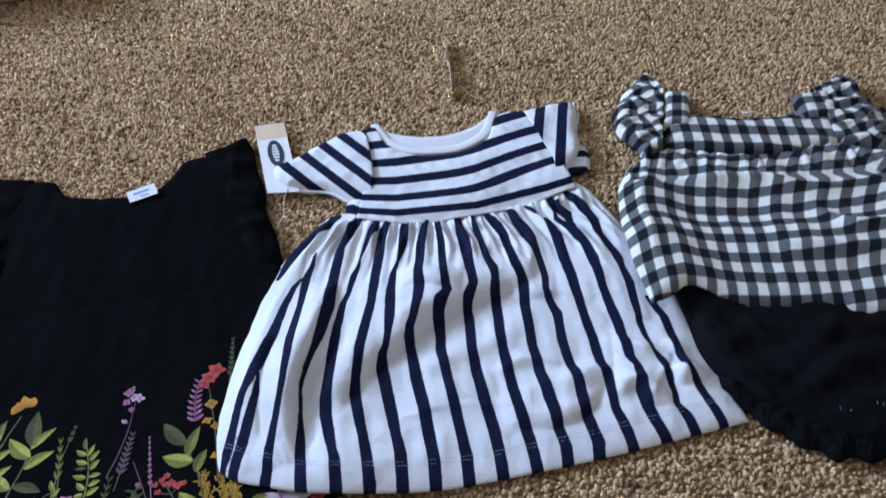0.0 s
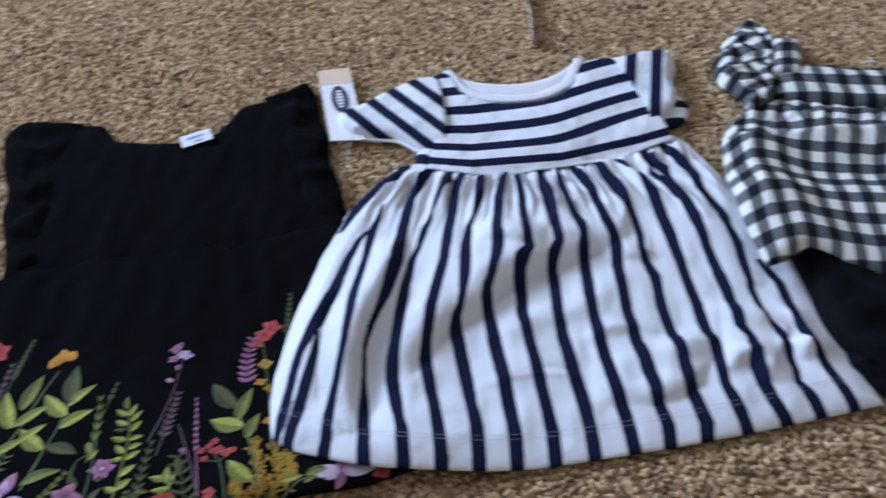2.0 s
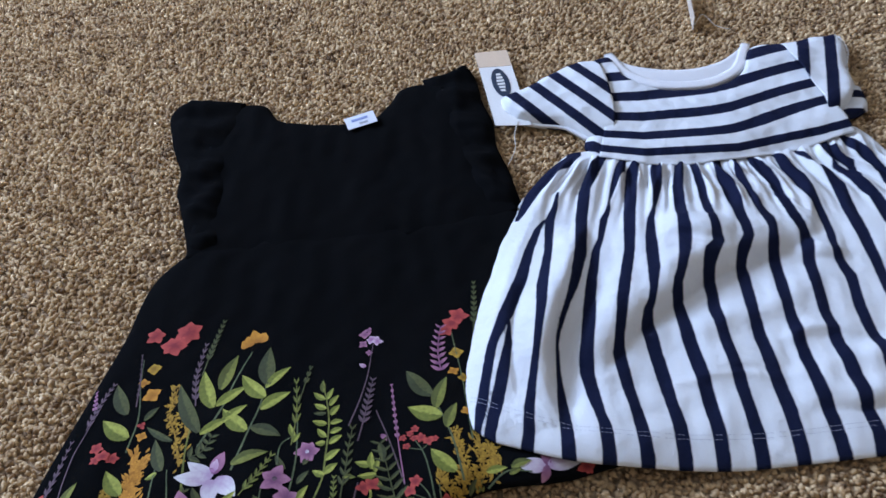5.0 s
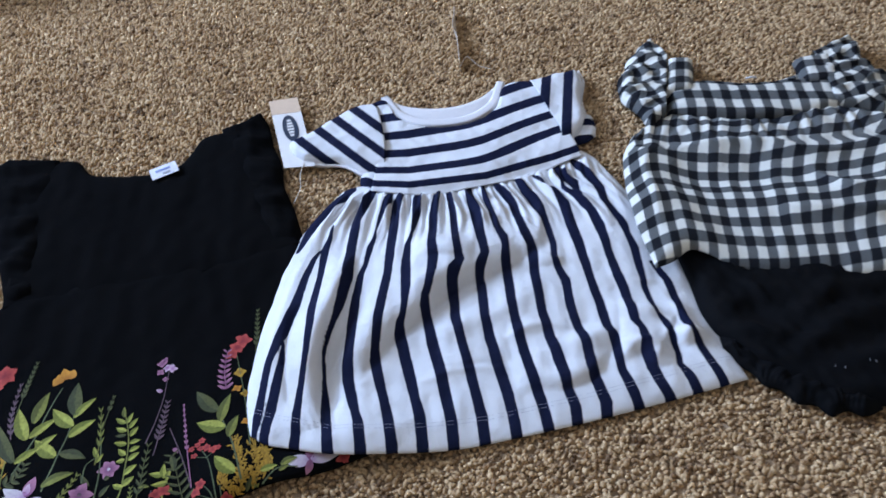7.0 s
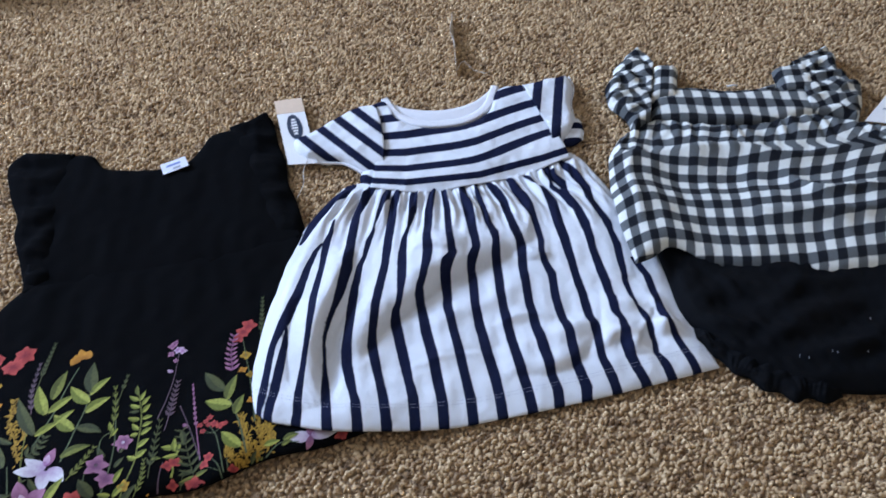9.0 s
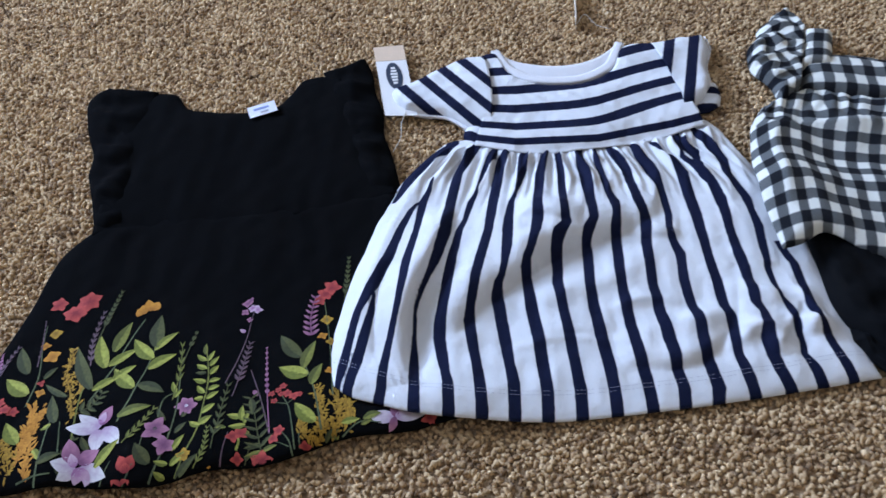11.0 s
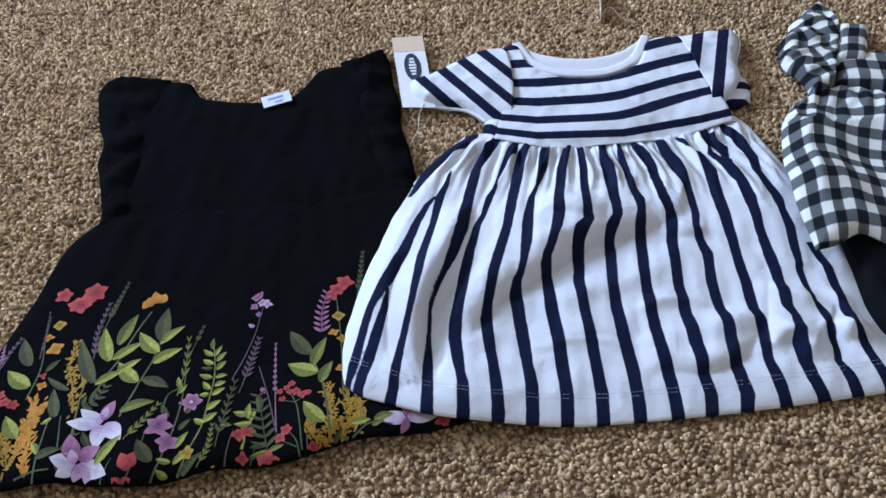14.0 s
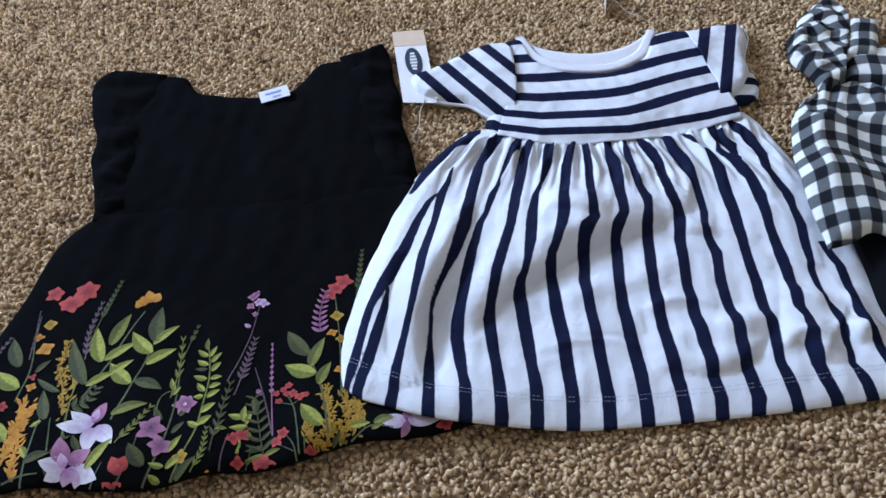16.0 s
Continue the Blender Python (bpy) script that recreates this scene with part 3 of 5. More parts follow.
spike([(-0.3389, 0.2354), (-0.3412, 0.2571), (-0.3384, 0.2683)], 5, 0.0070, 0.0031, LEAF_DARK, 0.2, 40, "printed_sprig")
spike([(-0.1450, 0.2740), (-0.1462, 0.2878)], 4, 0.0055, 0.0027, LEAF_GREEN, 0, 40, "printed_sprig")
spike([(-0.2074, 0.2786), (-0.2164, 0.2830)], 2, 0.0040, 0.0020, LEAF_GREEN, 0.2, 30, "printed_sprig")
froth([(-0.3469, 0.2864), (-0.3571, 0.3094), (-0.3678, 0.3302), (-0.3681, 0.3506)], 0.0033, 93, P_YELLOW, 1, 0.0031)
froth([(-0.3484, 0.3090), (-0.3580, 0.3298)], 0.0021, 37, P_YELLOW, 9, 0.0029)
froth([(-0.3666, 0.2368), (-0.3731, 0.2662), (-0.3843, 0.2973)], 0.0020, 93, P_ORANGE, 2, 0.0040)
froth([(-0.3775, 0.2509), (-0.3788, 0.2733), (-0.3743, 0.2937)], 0.0024, 105, P_ORANGE, 3, 0.0041)
froth([(-0.3952, 0.2673), (-0.3878, 0.2569), (-0.3808, 0.2427)], 0.0033, 80, P_YELLOW, 7, 0.0031)
froth([(-0.1555, 0.2769), (-0.1563, 0.2947), (-0.1648, 0.3183)], 0.0028, 105, P_YELLOW, 4, 0.0031)
froth([(-0.1476, 0.2821), (-0.1437, 0.2986), (-0.1521, 0.3169)], 0.0032, 117, P_YELLOW, 5, 0.0031)
froth([(-0.1396, 0.2886), (-0.1357, 0.2991), (-0.1434, 0.3093)], 0.0024, 74, P_YELLOW, 8, 0.0031)
froth([(-0.1722, 0.2858), (-0.1654, 0.2781), (-0.1590, 0.2749)], 0.0024, 68, P_YELLOW, 6, 0.0027)
# leaves of the sprigs
blade(-0.3376, 0.3345, -0.3520, 0.3661, 0.0116, LEAF_BRIGHT, 0.2)
blade(-0.3359, 0.3505, -0.3305, 0.3818, 0.0103, LEAF_GREEN, 0.2)
blade(-0.3356, 0.3363, -0.3164, 0.3545, 0.0082, LEAF_BRIGHT, 0.2)
blade(-0.3017, 0.3443, -0.3231, 0.3636, 0.0117, LEAF_BRIGHT, 0.2)
blade(-0.3018, 0.3553, -0.3076, 0.3893, 0.0128, LEAF_DARK, 0.2)
blade(-0.3029, 0.3531, -0.2883, 0.3719, 0.0074, LEAF_BRIGHT, 0.2)
blade(-0.3027, 0.3348, -0.2842, 0.3505, 0.0096, LEAF_BRIGHT, 0.2)
blade(-0.3081, 0.3159, -0.3298, 0.3340, 0.0113, LEAF_BRIGHT, 0.2)
blade(-0.3276, 0.3237, -0.3126, 0.3378, 0.0072, LEAF_BRIGHT, 0.2)
blade(-0.3403, 0.3127, -0.3224, 0.3263, 0.0071, LEAF_BRIGHT, 0.2)
blade(-0.3054, 0.3193, -0.2829, 0.3128, 0.0095, LEAF_DARK, 0.2)
blade(-0.3119, 0.2896, -0.2888, 0.3000, 0.0092, LEAF_GREEN, 0.2)
blade(-0.3415, 0.3136, -0.3671, 0.3543, 0.0114, LEAF_DARK, 0.2)
blade(-0.3584, 0.2826, -0.3713, 0.3083, 0.0092, LEAF_DARK, 0.2)
blade(-0.3998, 0.3282, -0.4153, 0.3536, 0.0107, LEAF_DARK, 0.2)
blade(-0.3923, 0.3090, -0.4155, 0.3229, 0.0124, LEAF_BRIGHT, 0.2)
blade(-0.3835, 0.2662, -0.3987, 0.2833, 0.0109, LEAF_BRIGHT, 0.2)
blade(-0.3168, 0.2486, -0.3027, 0.2694, 0.0084, LEAF_BRIGHT, 0.2)
blade(-0.3605, 0.2495, -0.3436, 0.2572, 0.0071, LEAF_DARK, 0.2)
blade(-0.3587, 0.3068, -0.3820, 0.3191, 0.0052, LEAF_DARK, 0.2)
blade(-0.3854, 0.3240, -0.3771, 0.3348, 0.0048, LEAF_DARK, 0.2)
blade(-0.2771, 0.2520, -0.2903, 0.2664, 0.0105, LEAF_DARK, 0.2)
blade(-0.2636, 0.2637, -0.2568, 0.2768, 0.0053, LEAF_BRIGHT, 0.2)
blade(-0.2619, 0.2526, -0.2513, 0.2637, 0.0053, LEAF_BRIGHT, 0.2)
blade(-0.2637, 0.2535, -0.2739, 0.2544, 0.0044, LEAF_BRIGHT, 0.2)
blade(-0.2641, 0.2432, -0.2725, 0.2470, 0.0052, LEAF_BRIGHT, 0.2)
blade(-0.2565, 0.2440, -0.2420, 0.2609, 0.0061, LEAF_DARK, 0.2)
blade(-0.2745, 0.2874, -0.2837, 0.2986, 0.0045, LEAF_DARK, 0.2)
blade(-0.3263, 0.2615, -0.3337, 0.2720, 0.0054, LEAF_DARK, 0.2)
blade(-0.3682, 0.2612, -0.3588, 0.2510, 0.0054, LEAF_BRIGHT, 0.2)
blade(-0.3610, 0.2813, -0.3692, 0.2776, 0.0046, LEAF_BRIGHT, 0.2)
blade(-0.2648, 0.2780, -0.2583, 0.2874, 0.0045, LEAF_DARK, 0.2)
blade(-0.2604, 0.3506, -0.2622, 0.3609, 0.0039, LEAF_GREEN, 0.2)
blade(-0.2582, 0.3447, -0.2676, 0.3504, 0.0044, LEAF_BRIGHT, 0.2)
blade(-0.2564, 0.3446, -0.2535, 0.3541, 0.0039, LEAF_BRIGHT, 0.2)
blade(-0.2558, 0.3365, -0.2653, 0.3409, 0.0048, LEAF_BRIGHT, 0.2)
blade(-0.2539, 0.3393, -0.2485, 0.3486, 0.0043, LEAF_BRIGHT, 0.2)
blade(-0.2552, 0.3329, -0.2643, 0.3325, 0.0033, LEAF_DARK, 0.2)
blade(-0.2518, 0.3317, -0.2468, 0.3404, 0.0048, LEAF_BRIGHT, 0.2)
blade(-0.2534, 0.3246, -0.2638, 0.3262, 0.0047, LEAF_BRIGHT, 0.2)
blade(-0.2509, 0.3252, -0.2423, 0.3274, 0.0043, LEAF_BRIGHT, 0.2)
blade(-0.2519, 0.3137, -0.2592, 0.3206, 0.0047, LEAF_BRIGHT, 0.2)
blade(-0.2495, 0.3174, -0.2414, 0.3211, 0.0047, LEAF_BRIGHT, 0.2)
blade(-0.2515, 0.3095, -0.2583, 0.3080, 0.0046, LEAF_BRIGHT, 0.2)
blade(-0.2486, 0.3085, -0.2407, 0.3156, 0.0051, LEAF_BRIGHT, 0.2)
blade(-0.2488, 0.2953, -0.2401, 0.3039, 0.0059, LEAF_BRIGHT, 0.2)
blade(-0.2476, 0.2848, -0.2398, 0.2928, 0.0059, LEAF_BRIGHT, 0.2)
blade(-0.2471, 0.2834, -0.2561, 0.2873, 0.0049, LEAF_BRIGHT, 0.2)
blade(-0.2736, 0.3129, -0.2793, 0.3236, 0.0042, LEAF_BRIGHT, 0.2)
blade(-0.2736, 0.3087, -0.2700, 0.3166, 0.0037, LEAF_BRIGHT, 0.2)
blade(-0.2170, 0.2933, -0.2289, 0.2946, 0.0054, LEAF_BRIGHT, 0.2)
blade(-0.2133, 0.2867, -0.2254, 0.2839, 0.0050, LEAF_BRIGHT, 0.2)
blade(-0.2166, 0.2900, -0.2189, 0.3036, 0.0050, LEAF_BRIGHT, 0.2)
blade(-0.2145, 0.2879, -0.2127, 0.2991, 0.0041, LEAF_BRIGHT, 0.2)
blade(-0.2343, 0.2819, -0.2259, 0.2828, 0.0040, LEAF_GREEN, 0.2)
blade(-0.1978, 0.2669, -0.2092, 0.2620, 0.0044, LEAF_GREEN, 0.2)
blade(-0.1969, 0.2665, -0.1857, 0.2705, 0.0040, LEAF_GREEN, 0.2)
blade(-0.1997, 0.2725, -0.2105, 0.2675, 0.0040, LEAF_DARK, 0.2)
blade(-0.1824, 0.3487, -0.2029, 0.3700, 0.0120, LEAF_DARK, 0.2)
blade(-0.1789, 0.3382, -0.1732, 0.3652, 0.0095, LEAF_GREEN, 0.2)
blade(-0.1739, 0.3322, -0.1985, 0.3392, 0.0122, LEAF_BRIGHT, 0.2)
blade(-0.1700, 0.3232, -0.1644, 0.3433, 0.0084, LEAF_GREEN, 0.2)
blade(-0.1610, 0.2895, -0.1790, 0.3056, 0.0116, LEAF_BRIGHT, 0.2)
blade(-0.1416, 0.2917, -0.1280, 0.2943, 0.0054, LEAF_BRIGHT, 0.2)
blade(-0.1267, 0.2902, -0.1189, 0.2936, 0.0040, LEAF_GREEN, 0.2)
blade(-0.1517, 0.2762, -0.1473, 0.2868, 0.0035, LEAF_DARK, 0.2)
blade(-0.2144, 0.3102, -0.2098, 0.2955, 0.0056, LEAF_DARK, 0.2)
blade(-0.2328, 0.3735, -0.2381, 0.3755, 0.0035, P_LILAC, 0.2)
blade(-0.2144, 0.3175, -0.2099, 0.3129, 0.0037, P_PURPLE, 0.2)
blade(-0.2638, 0.2923, -0.2602, 0.2973, 0.0041, LEAF_DARK, 0.2)
# blossoms
blossom(-0.4003, 0.3987, 0.0088, 5, P_RED, 20, wide=0.8)
blossom(-0.3830, 0.3889, 0.0115, 6, P_RED, 0, wide=0.8)
blossom(-0.3748, 0.4011, 0.0121, 6, P_RED, 35, wide=0.8)
blossom(-0.1736, 0.4148, 0.0086, 5, P_RED, 10, wide=0.8)
blossom(-0.1775, 0.4077, 0.0068, 4, P_RED, 40, wide=0.8)
blossom(-0.1691, 0.4214, 0.0086, 5, P_RED, 70, wide=0.8)
blossom(-0.3920, 0.3680, 0.0062, 4, P_YELLOW, 20, wide=1)
blossom(-0.3866, 0.3457, 0.0076, 4, P_ORANGE, 40, wide=0.9)
blossom(-0.3959, 0.3556, 0.0046, 4, P_ORANGE, 10, wide=0.8)
blossom(-0.3830, 0.3112, 0.0049, 4, P_ORANGE, 80, wide=0.8)
blossom(-0.3859, 0.3199, 0.0037, 3, P_RED, 70, wide=0.8)
blossom(-0.1684, 0.3874, 0.0056, 4, P_YELLOW, 10, wide=1)
blossom(-0.1690, 0.3708, 0.0045, 4, P_ORANGE, 40, wide=0.8)
blossom(-0.1614, 0.3653, 0.0045, 4, P_YELLOW, 10, wide=0.8)
blossom(-0.1569, 0.3370, 0.0048, 4, P_ORANGE, 30, wide=0.8)
blossom(-0.1947, 0.3180, 0.0031, 5, P_RED, 0, wide=0.8)
blossom(-0.1917, 0.3217, 0.0036, 5, P_RED, 20, wide=0.8)
blossom(-0.1991, 0.3145, 0.0031, 5, P_RED, 0, wide=0.8)
blossom(-0.1959, 0.3081, 0.0031, 5, P_RED, 0, wide=0.8)
blossom(-0.1866, 0.3148, 0.0041, 5, P_RED, 30, wide=0.8)
blossom(-0.1813, 0.3121, 0.0041, 5, P_RED, 0, wide=0.8)
blossom(-0.1769, 0.3136, 0.0031, 5, P_RED, 10, wide=0.8)
blossom(-0.1913, 0.3144, 0.0031, 5, P_RED, 50, wide=0.8)
blossom(-0.2202, 0.2759, 0.0060, 4, P_RED, 20, wide=0.8)
blossom(-0.2151, 0.2794, 0.0060, 4, P_RED, 60, wide=0.8)
blossom(-0.2138, 0.2595, 0.0054, 4, P_RED, 10, wide=0.8)
blossom(-0.1967, 0.2602, 0.0088, 5, P_RED, 10, wide=0.8)
blossom(-0.1868, 0.2817, 0.0050, 5, P_RED, 10, wide=0.8)
blossom(-0.1902, 0.2755, 0.0050, 5, P_RED, 40, wide=0.8)
blossom(-0.1653, 0.2709, 0.0049, 4, P_RED, 10, wide=0.8)
blossom(-0.2938, 0.2355, 0.0083, 3, P_RED, 30, wide=0.8)
blossom(-0.2782, 0.2342, 0.0039, 3, P_RED, 30, wide=0.8)
blossom(-0.2339, 0.2476, 0.0067, 5, P_ORANGE, 10, wide=0.8)
blossom(-0.2534, 0.2605, 0.0063, 5, P_YELLOW, 20, wide=0.8)
blossom(-0.2793, 0.2797, 0.0110, 5, P_PURPLE, 10, wide=0.75, middle=P_DUSK)
blossom(-0.2701, 0.2675, 0.0091, 5, P_PURPLE, 40, wide=0.75, middle=P_DUSK)
blossom(-0.2624, 0.3018, 0.0094, 6, P_PURPLE, 10, wide=0.75, middle=P_PALE)
blossom(-0.2381, 0.4019, 0.0047, 4, P_PURPLE, 10, wide=0.8)
blossom(-0.2320, 0.3977, 0.0047, 5, P_LILAC, 30, wide=0.8)
blossom(-0.2377, 0.3937, 0.0041, 4, P_PURPLE, 60, wide=0.8)
blossom(-0.2275, 0.3964, 0.0047, 4, P_LILAC, 0, wide=0.8)
blossom(-0.2325, 0.3858, 0.0031, 4, P_PURPLE, 0, wide=0.8)
blossom(-0.2353, 0.4059, 0.0037, 3, P_PURPLE, 70, wide=0.8)
blade(-0.3241, 0.3909, -0.3310, 0.3946, 0.0102, P_ORANGE, 0.15)
blade(-0.3230, 0.3904, -0.3278, 0.3994, 0.0087, P_ORANGE, 0.15)
blade(-0.3183, 0.3939, -0.3246, 0.4056, 0.0092, P_ORANGE, 0.15)
blade(-0.3173, 0.3939, -0.3147, 0.4035, 0.0113, P_ORANGE, 0.15)
blade(-0.2917, 0.2460, -0.2987, 0.2560, 0.0096, P_RED, 0.15)
blade(-0.2909, 0.2461, -0.2890, 0.2571, 0.0096, P_RED, 0.15)
blade(-0.2912, 0.2439, -0.2930, 0.2512, 0.0078, P_RED, 0.15)
blade(-0.3222, 0.2803, -0.3421, 0.2902, 0.0100, P_PALE, 0.15)
blade(-0.3231, 0.2803, -0.3480, 0.2781, 0.0118, P_PALE, 0.15)
blade(-0.3235, 0.2780, -0.3205, 0.2595, 0.0127, P_PALE, 0.15)
blade(-0.3195, 0.2790, -0.3022, 0.2655, 0.0127, P_PALE, 0.15)
blade(-0.3220, 0.2822, -0.3186, 0.2989, 0.0100, P_PURPLE, 0.15)
blade(-0.3228, 0.2831, -0.3222, 0.2934, 0.0064, P_LILAC, 0.15)
blade(-0.3309, 0.2483, -0.3423, 0.2384, 0.0106, P_PALE, 0.15)
blade(-0.3311, 0.2491, -0.3495, 0.2503, 0.0115, P_PALE, 0.15)
blade(-0.3285, 0.2467, -0.3058, 0.2414, 0.0132, P_PALE, 0.15)
blade(-0.3302, 0.2472, -0.3193, 0.2318, 0.0132, P_LILAC, 0.15)
blade(-0.3325, 0.2509, -0.3415, 0.2689, 0.0124, P_PURPLE, 0.15)
blade(-0.3295, 0.2513, -0.3167, 0.2618, 0.0124, P_PURPLE, 0.15)
blade(-0.3309, 0.2483, -0.3367, 0.2578, 0.0070, P_LILAC, 0.15)
# growth beside the side seam and under the striped hem
stem([(-0.425, 0.255), (-0.428, 0.290), (-0.421, 0.335)], 0.0012, P_DUSK)
stem([(-0.437, 0.245), (-0.434, 0.29)], 0.0012, P_DUSK)
stem([(-0.142, 0.280), (-0.128, 0.292), (-0.112, 0.292)], 0.0014)
spike([(-0.426, 0.315), (-0.424, 0.330), (-0.418, 0.352)], 8, 0.006, 0.0020, P_DUSK, 0.1, 30, "printed_lavender")
spike([(-0.437, 0.262), (-0.435, 0.285), (-0.434, 0.305)], 7, 0.006, 0.0022, P_DUSK, 0.1, 30, "printed_lavender")
leaf(-0.418, 0.262, 0.024, 75, 0.0090, LEAF_GREEN)
leaf(-0.408, 0.245, 0.022, 30, 0.0090, LEAF_DARK)
leaf(-0.428, 0.240, 0.020, 120, 0.0090, LEAF_DARK)
leaf(-0.119, 0.297, 0.014, 20, 0.0060, LEAF_GREEN)
blossom(-0.412, 0.300, 0.0055, 5, P_RED, 0)
blossom(-0.405, 0.294, 0.0060, 5, P_RED, 30)
blossom(-0.398, 0.293, 0.0050, 5, P_RED, 10)
blossom(-0.409, 0.291, 0.0045, 5, P_RED, 10)
blossom(-0.440, 0.262, 0.0060, 5, P_RED, 10)
blossom(-0.417, 0.255, 0.0060, 5, P_RED, 40)
blossom(-0.077, 0.299, 0.0065, 4, P_RED, 30)
blade(-0.102, 0.297, -0.124, 0.298, 0.0105, P_PALE, 0.2)
blade(-0.102, 0.297, -0.103, 0.311, 0.0070, P_PURPLE, 0.2)
blade(-0.102, 0.297, -0.079, 0.303, 0.0110, P_PALE, 0.2)
blade(-0.102, 0.297, -0.106, 0.286, 0.0060, P_PURPLE, 0.2)

# ---------------------------------------------------------------- the striped dress
striped = thing("striped_dress", "white jersey dress with navy stripes and gathered skirt", "dress", at=(0, 0, 0))
PITCH = 0.025


def over_black(x, y):
    """The step up on to the black dress underneath."""
    edge = -0.12 + (0.545 - y) * 0.37
    return (0.005 + 0.008 * sstep(0.36 - y, 0.0, 0.06)) * sstep(edge - x, -0.06, 0.05) * sstep(0.60 - y, 0, 0.06)


# where the sixteen stripes lie across the skirt, at the waist and at five lines further down
AT_WAIST = (-0.084, -0.066, -0.057, -0.038, -0.027, -0.009, 0.010, 0.025, 0.041, 0.059, 0.075, 0.096, 0.119, 0.136, 0.151, 0.172)
AT_GATHERS = (-0.108, -0.093, -0.069, -0.045, -0.026, -0.012, 0.007, 0.031, 0.055, 0.071, 0.094, 0.117, 0.141, 0.166, 0.185, 0.199)
AT_CREASE = (-0.110, -0.098, -0.075, -0.054, -0.031, -0.018, 0.004, 0.030, 0.055, 0.075, 0.099, 0.122, 0.147, 0.172, 0.190, 0.207)
AT_MIDDLE = (-0.116, -0.103, -0.085, -0.067, -0.042, -0.022, -0.001, 0.021, 0.047, 0.073, 0.097, 0.121, 0.145, 0.172, 0.191, 0.214)
AT_LOWER = (-0.133, -0.111, -0.099, -0.077, -0.052, -0.028, 0.001, 0.026, 0.052, 0.076, 0.100, 0.126, 0.154, 0.182, 0.205, 0.226)
AT_HEM = (-0.151, -0.117, -0.090, -0.064, -0.038, -0.014, 0.012, 0.037, 0.062, 0.087, 0.114, 0.138, 0.163, 0.190, 0.214, 0.238)
LINES = ((0.603, AT_WAIST), (0.548, AT_GATHERS), (0.508, AT_CREASE), (0.468, AT_MIDDLE), (0.410, AT_LOWER), (0.316, AT_HEM))


def stripe_count(x, y):
    """How many stripes lie to the left of a place on the skirt."""
    ys = np.array([l[0] for l in LINES])
    xs = np.array([l[1] for l in LINES])
    out = np.empty_like(x)
    k = np.arange(16.0)
    for i in np.ndindex(x.shape):
        t = np.interp(-y[i], -ys, np.arange(6.0))
        a = min(4, int(t))
        w = t - a
        w = w * w * (3 - 2 * w) * 0.4 + w * 0.6
        row = xs[a] * (1 - w) + xs[a + 1] * w
        gap = np.diff(row)
        half = np.minimum(0.0056 - 0.0014 * max(0.0, 1 - t), np.where(np.minimum(np.r_[gap[0], gap], np.r_[gap, gap[-1]]) < 0.010, 0.48, 0.40) * np.minimum(np.r_[gap[0], gap], np.r_[gap, gap[-1]]))
        s = np.interp(x[i], np.stack([row - half, row + half], 1).ravel(), np.stack([k - 0.222, k + 0.222], 1).ravel())
        if x[i] < row[0] - half[0]:
            s = -0.222 + (x[i] - row[0] + half[0]) / 0.025
        elif x[i] > row[-1] + half[-1]:
            s = 15.222 + (x[i] - row[-1] - half[-1]) / 0.025
        out[i] = s
    return out


RUNS = []


def run(*points):
    """One stripe from waist to hem: places along its middle, each with half its width; the pleats swallow some and give them back."""
    a = np.array(points)
    RUNS.append((a[:, 0], a[:, 1], a[:, 2]))


run((-0.0779, 0.605, 0.0064), (-0.088, 0.5945, 0.009), (-0.1015, 0.5768, 0.0073), (-0.1133, 0.5588, 0.0067), (-0.1205, 0.5353, 0.0045), (-0.1272, 0.5188, 0.002))
run((-0.1042, 0.5197, 0.001), (-0.1096, 0.506, 0.0029), (-0.116, 0.4811, 0.0038), (-0.1225, 0.4454, 0.0051), (-0.1285, 0.425, 0.005), (-0.1327, 0.4121, 0.0053), (-0.1416, 0.385, 0.0039), (-0.1446, 0.3608, 0.0038), (-0.147, 0.3361, 0.0042), (-0.1486, 0.3191, 0.0025))
run((-0.1294, 0.4071, 0.0009), (-0.1301, 0.3851, 0.003), (-0.1333, 0.3594, 0.0047), (-0.137, 0.3357, 0.0046), (-0.1401, 0.3162, 0.0041))
run((-0.0926, 0.5546, 0.001), (-0.0954, 0.5347, 0.0025), (-0.0997, 0.5196, 0.004), (-0.1013, 0.4759, 0.0033), (-0.1057, 0.4397, 0.0045), (-0.1063, 0.4186, 0.004), (-0.1073, 0.4073, 0.0035), (-0.1097, 0.3823, 0.0026), (-0.1121, 0.3592, 0.0029), (-0.1145, 0.3352, 0.0037), (-0.1144, 0.317, 0.004), (-0.1155, 0.3056, 0.0044))
run((-0.0525, 0.6047, 0.0043), (-0.0632, 0.5784, 0.0057), (-0.0702, 0.5567, 0.0051), (-0.0742, 0.5182, 0.0049), (-0.0762, 0.476, 0.0047), (-0.0817, 0.4445, 0.0032), (-0.0864, 0.4283, 0.0018), (-0.0901, 0.4152, 0.0018), (-0.0939, 0.401, 0.0013), (-0.0952, 0.3908, 0.0013), (-0.0942, 0.3677, 0.0017), (-0.0919, 0.341, 0.0037), (-0.0896, 0.3179, 0.0044), (-0.0885, 0.301, 0.0048))
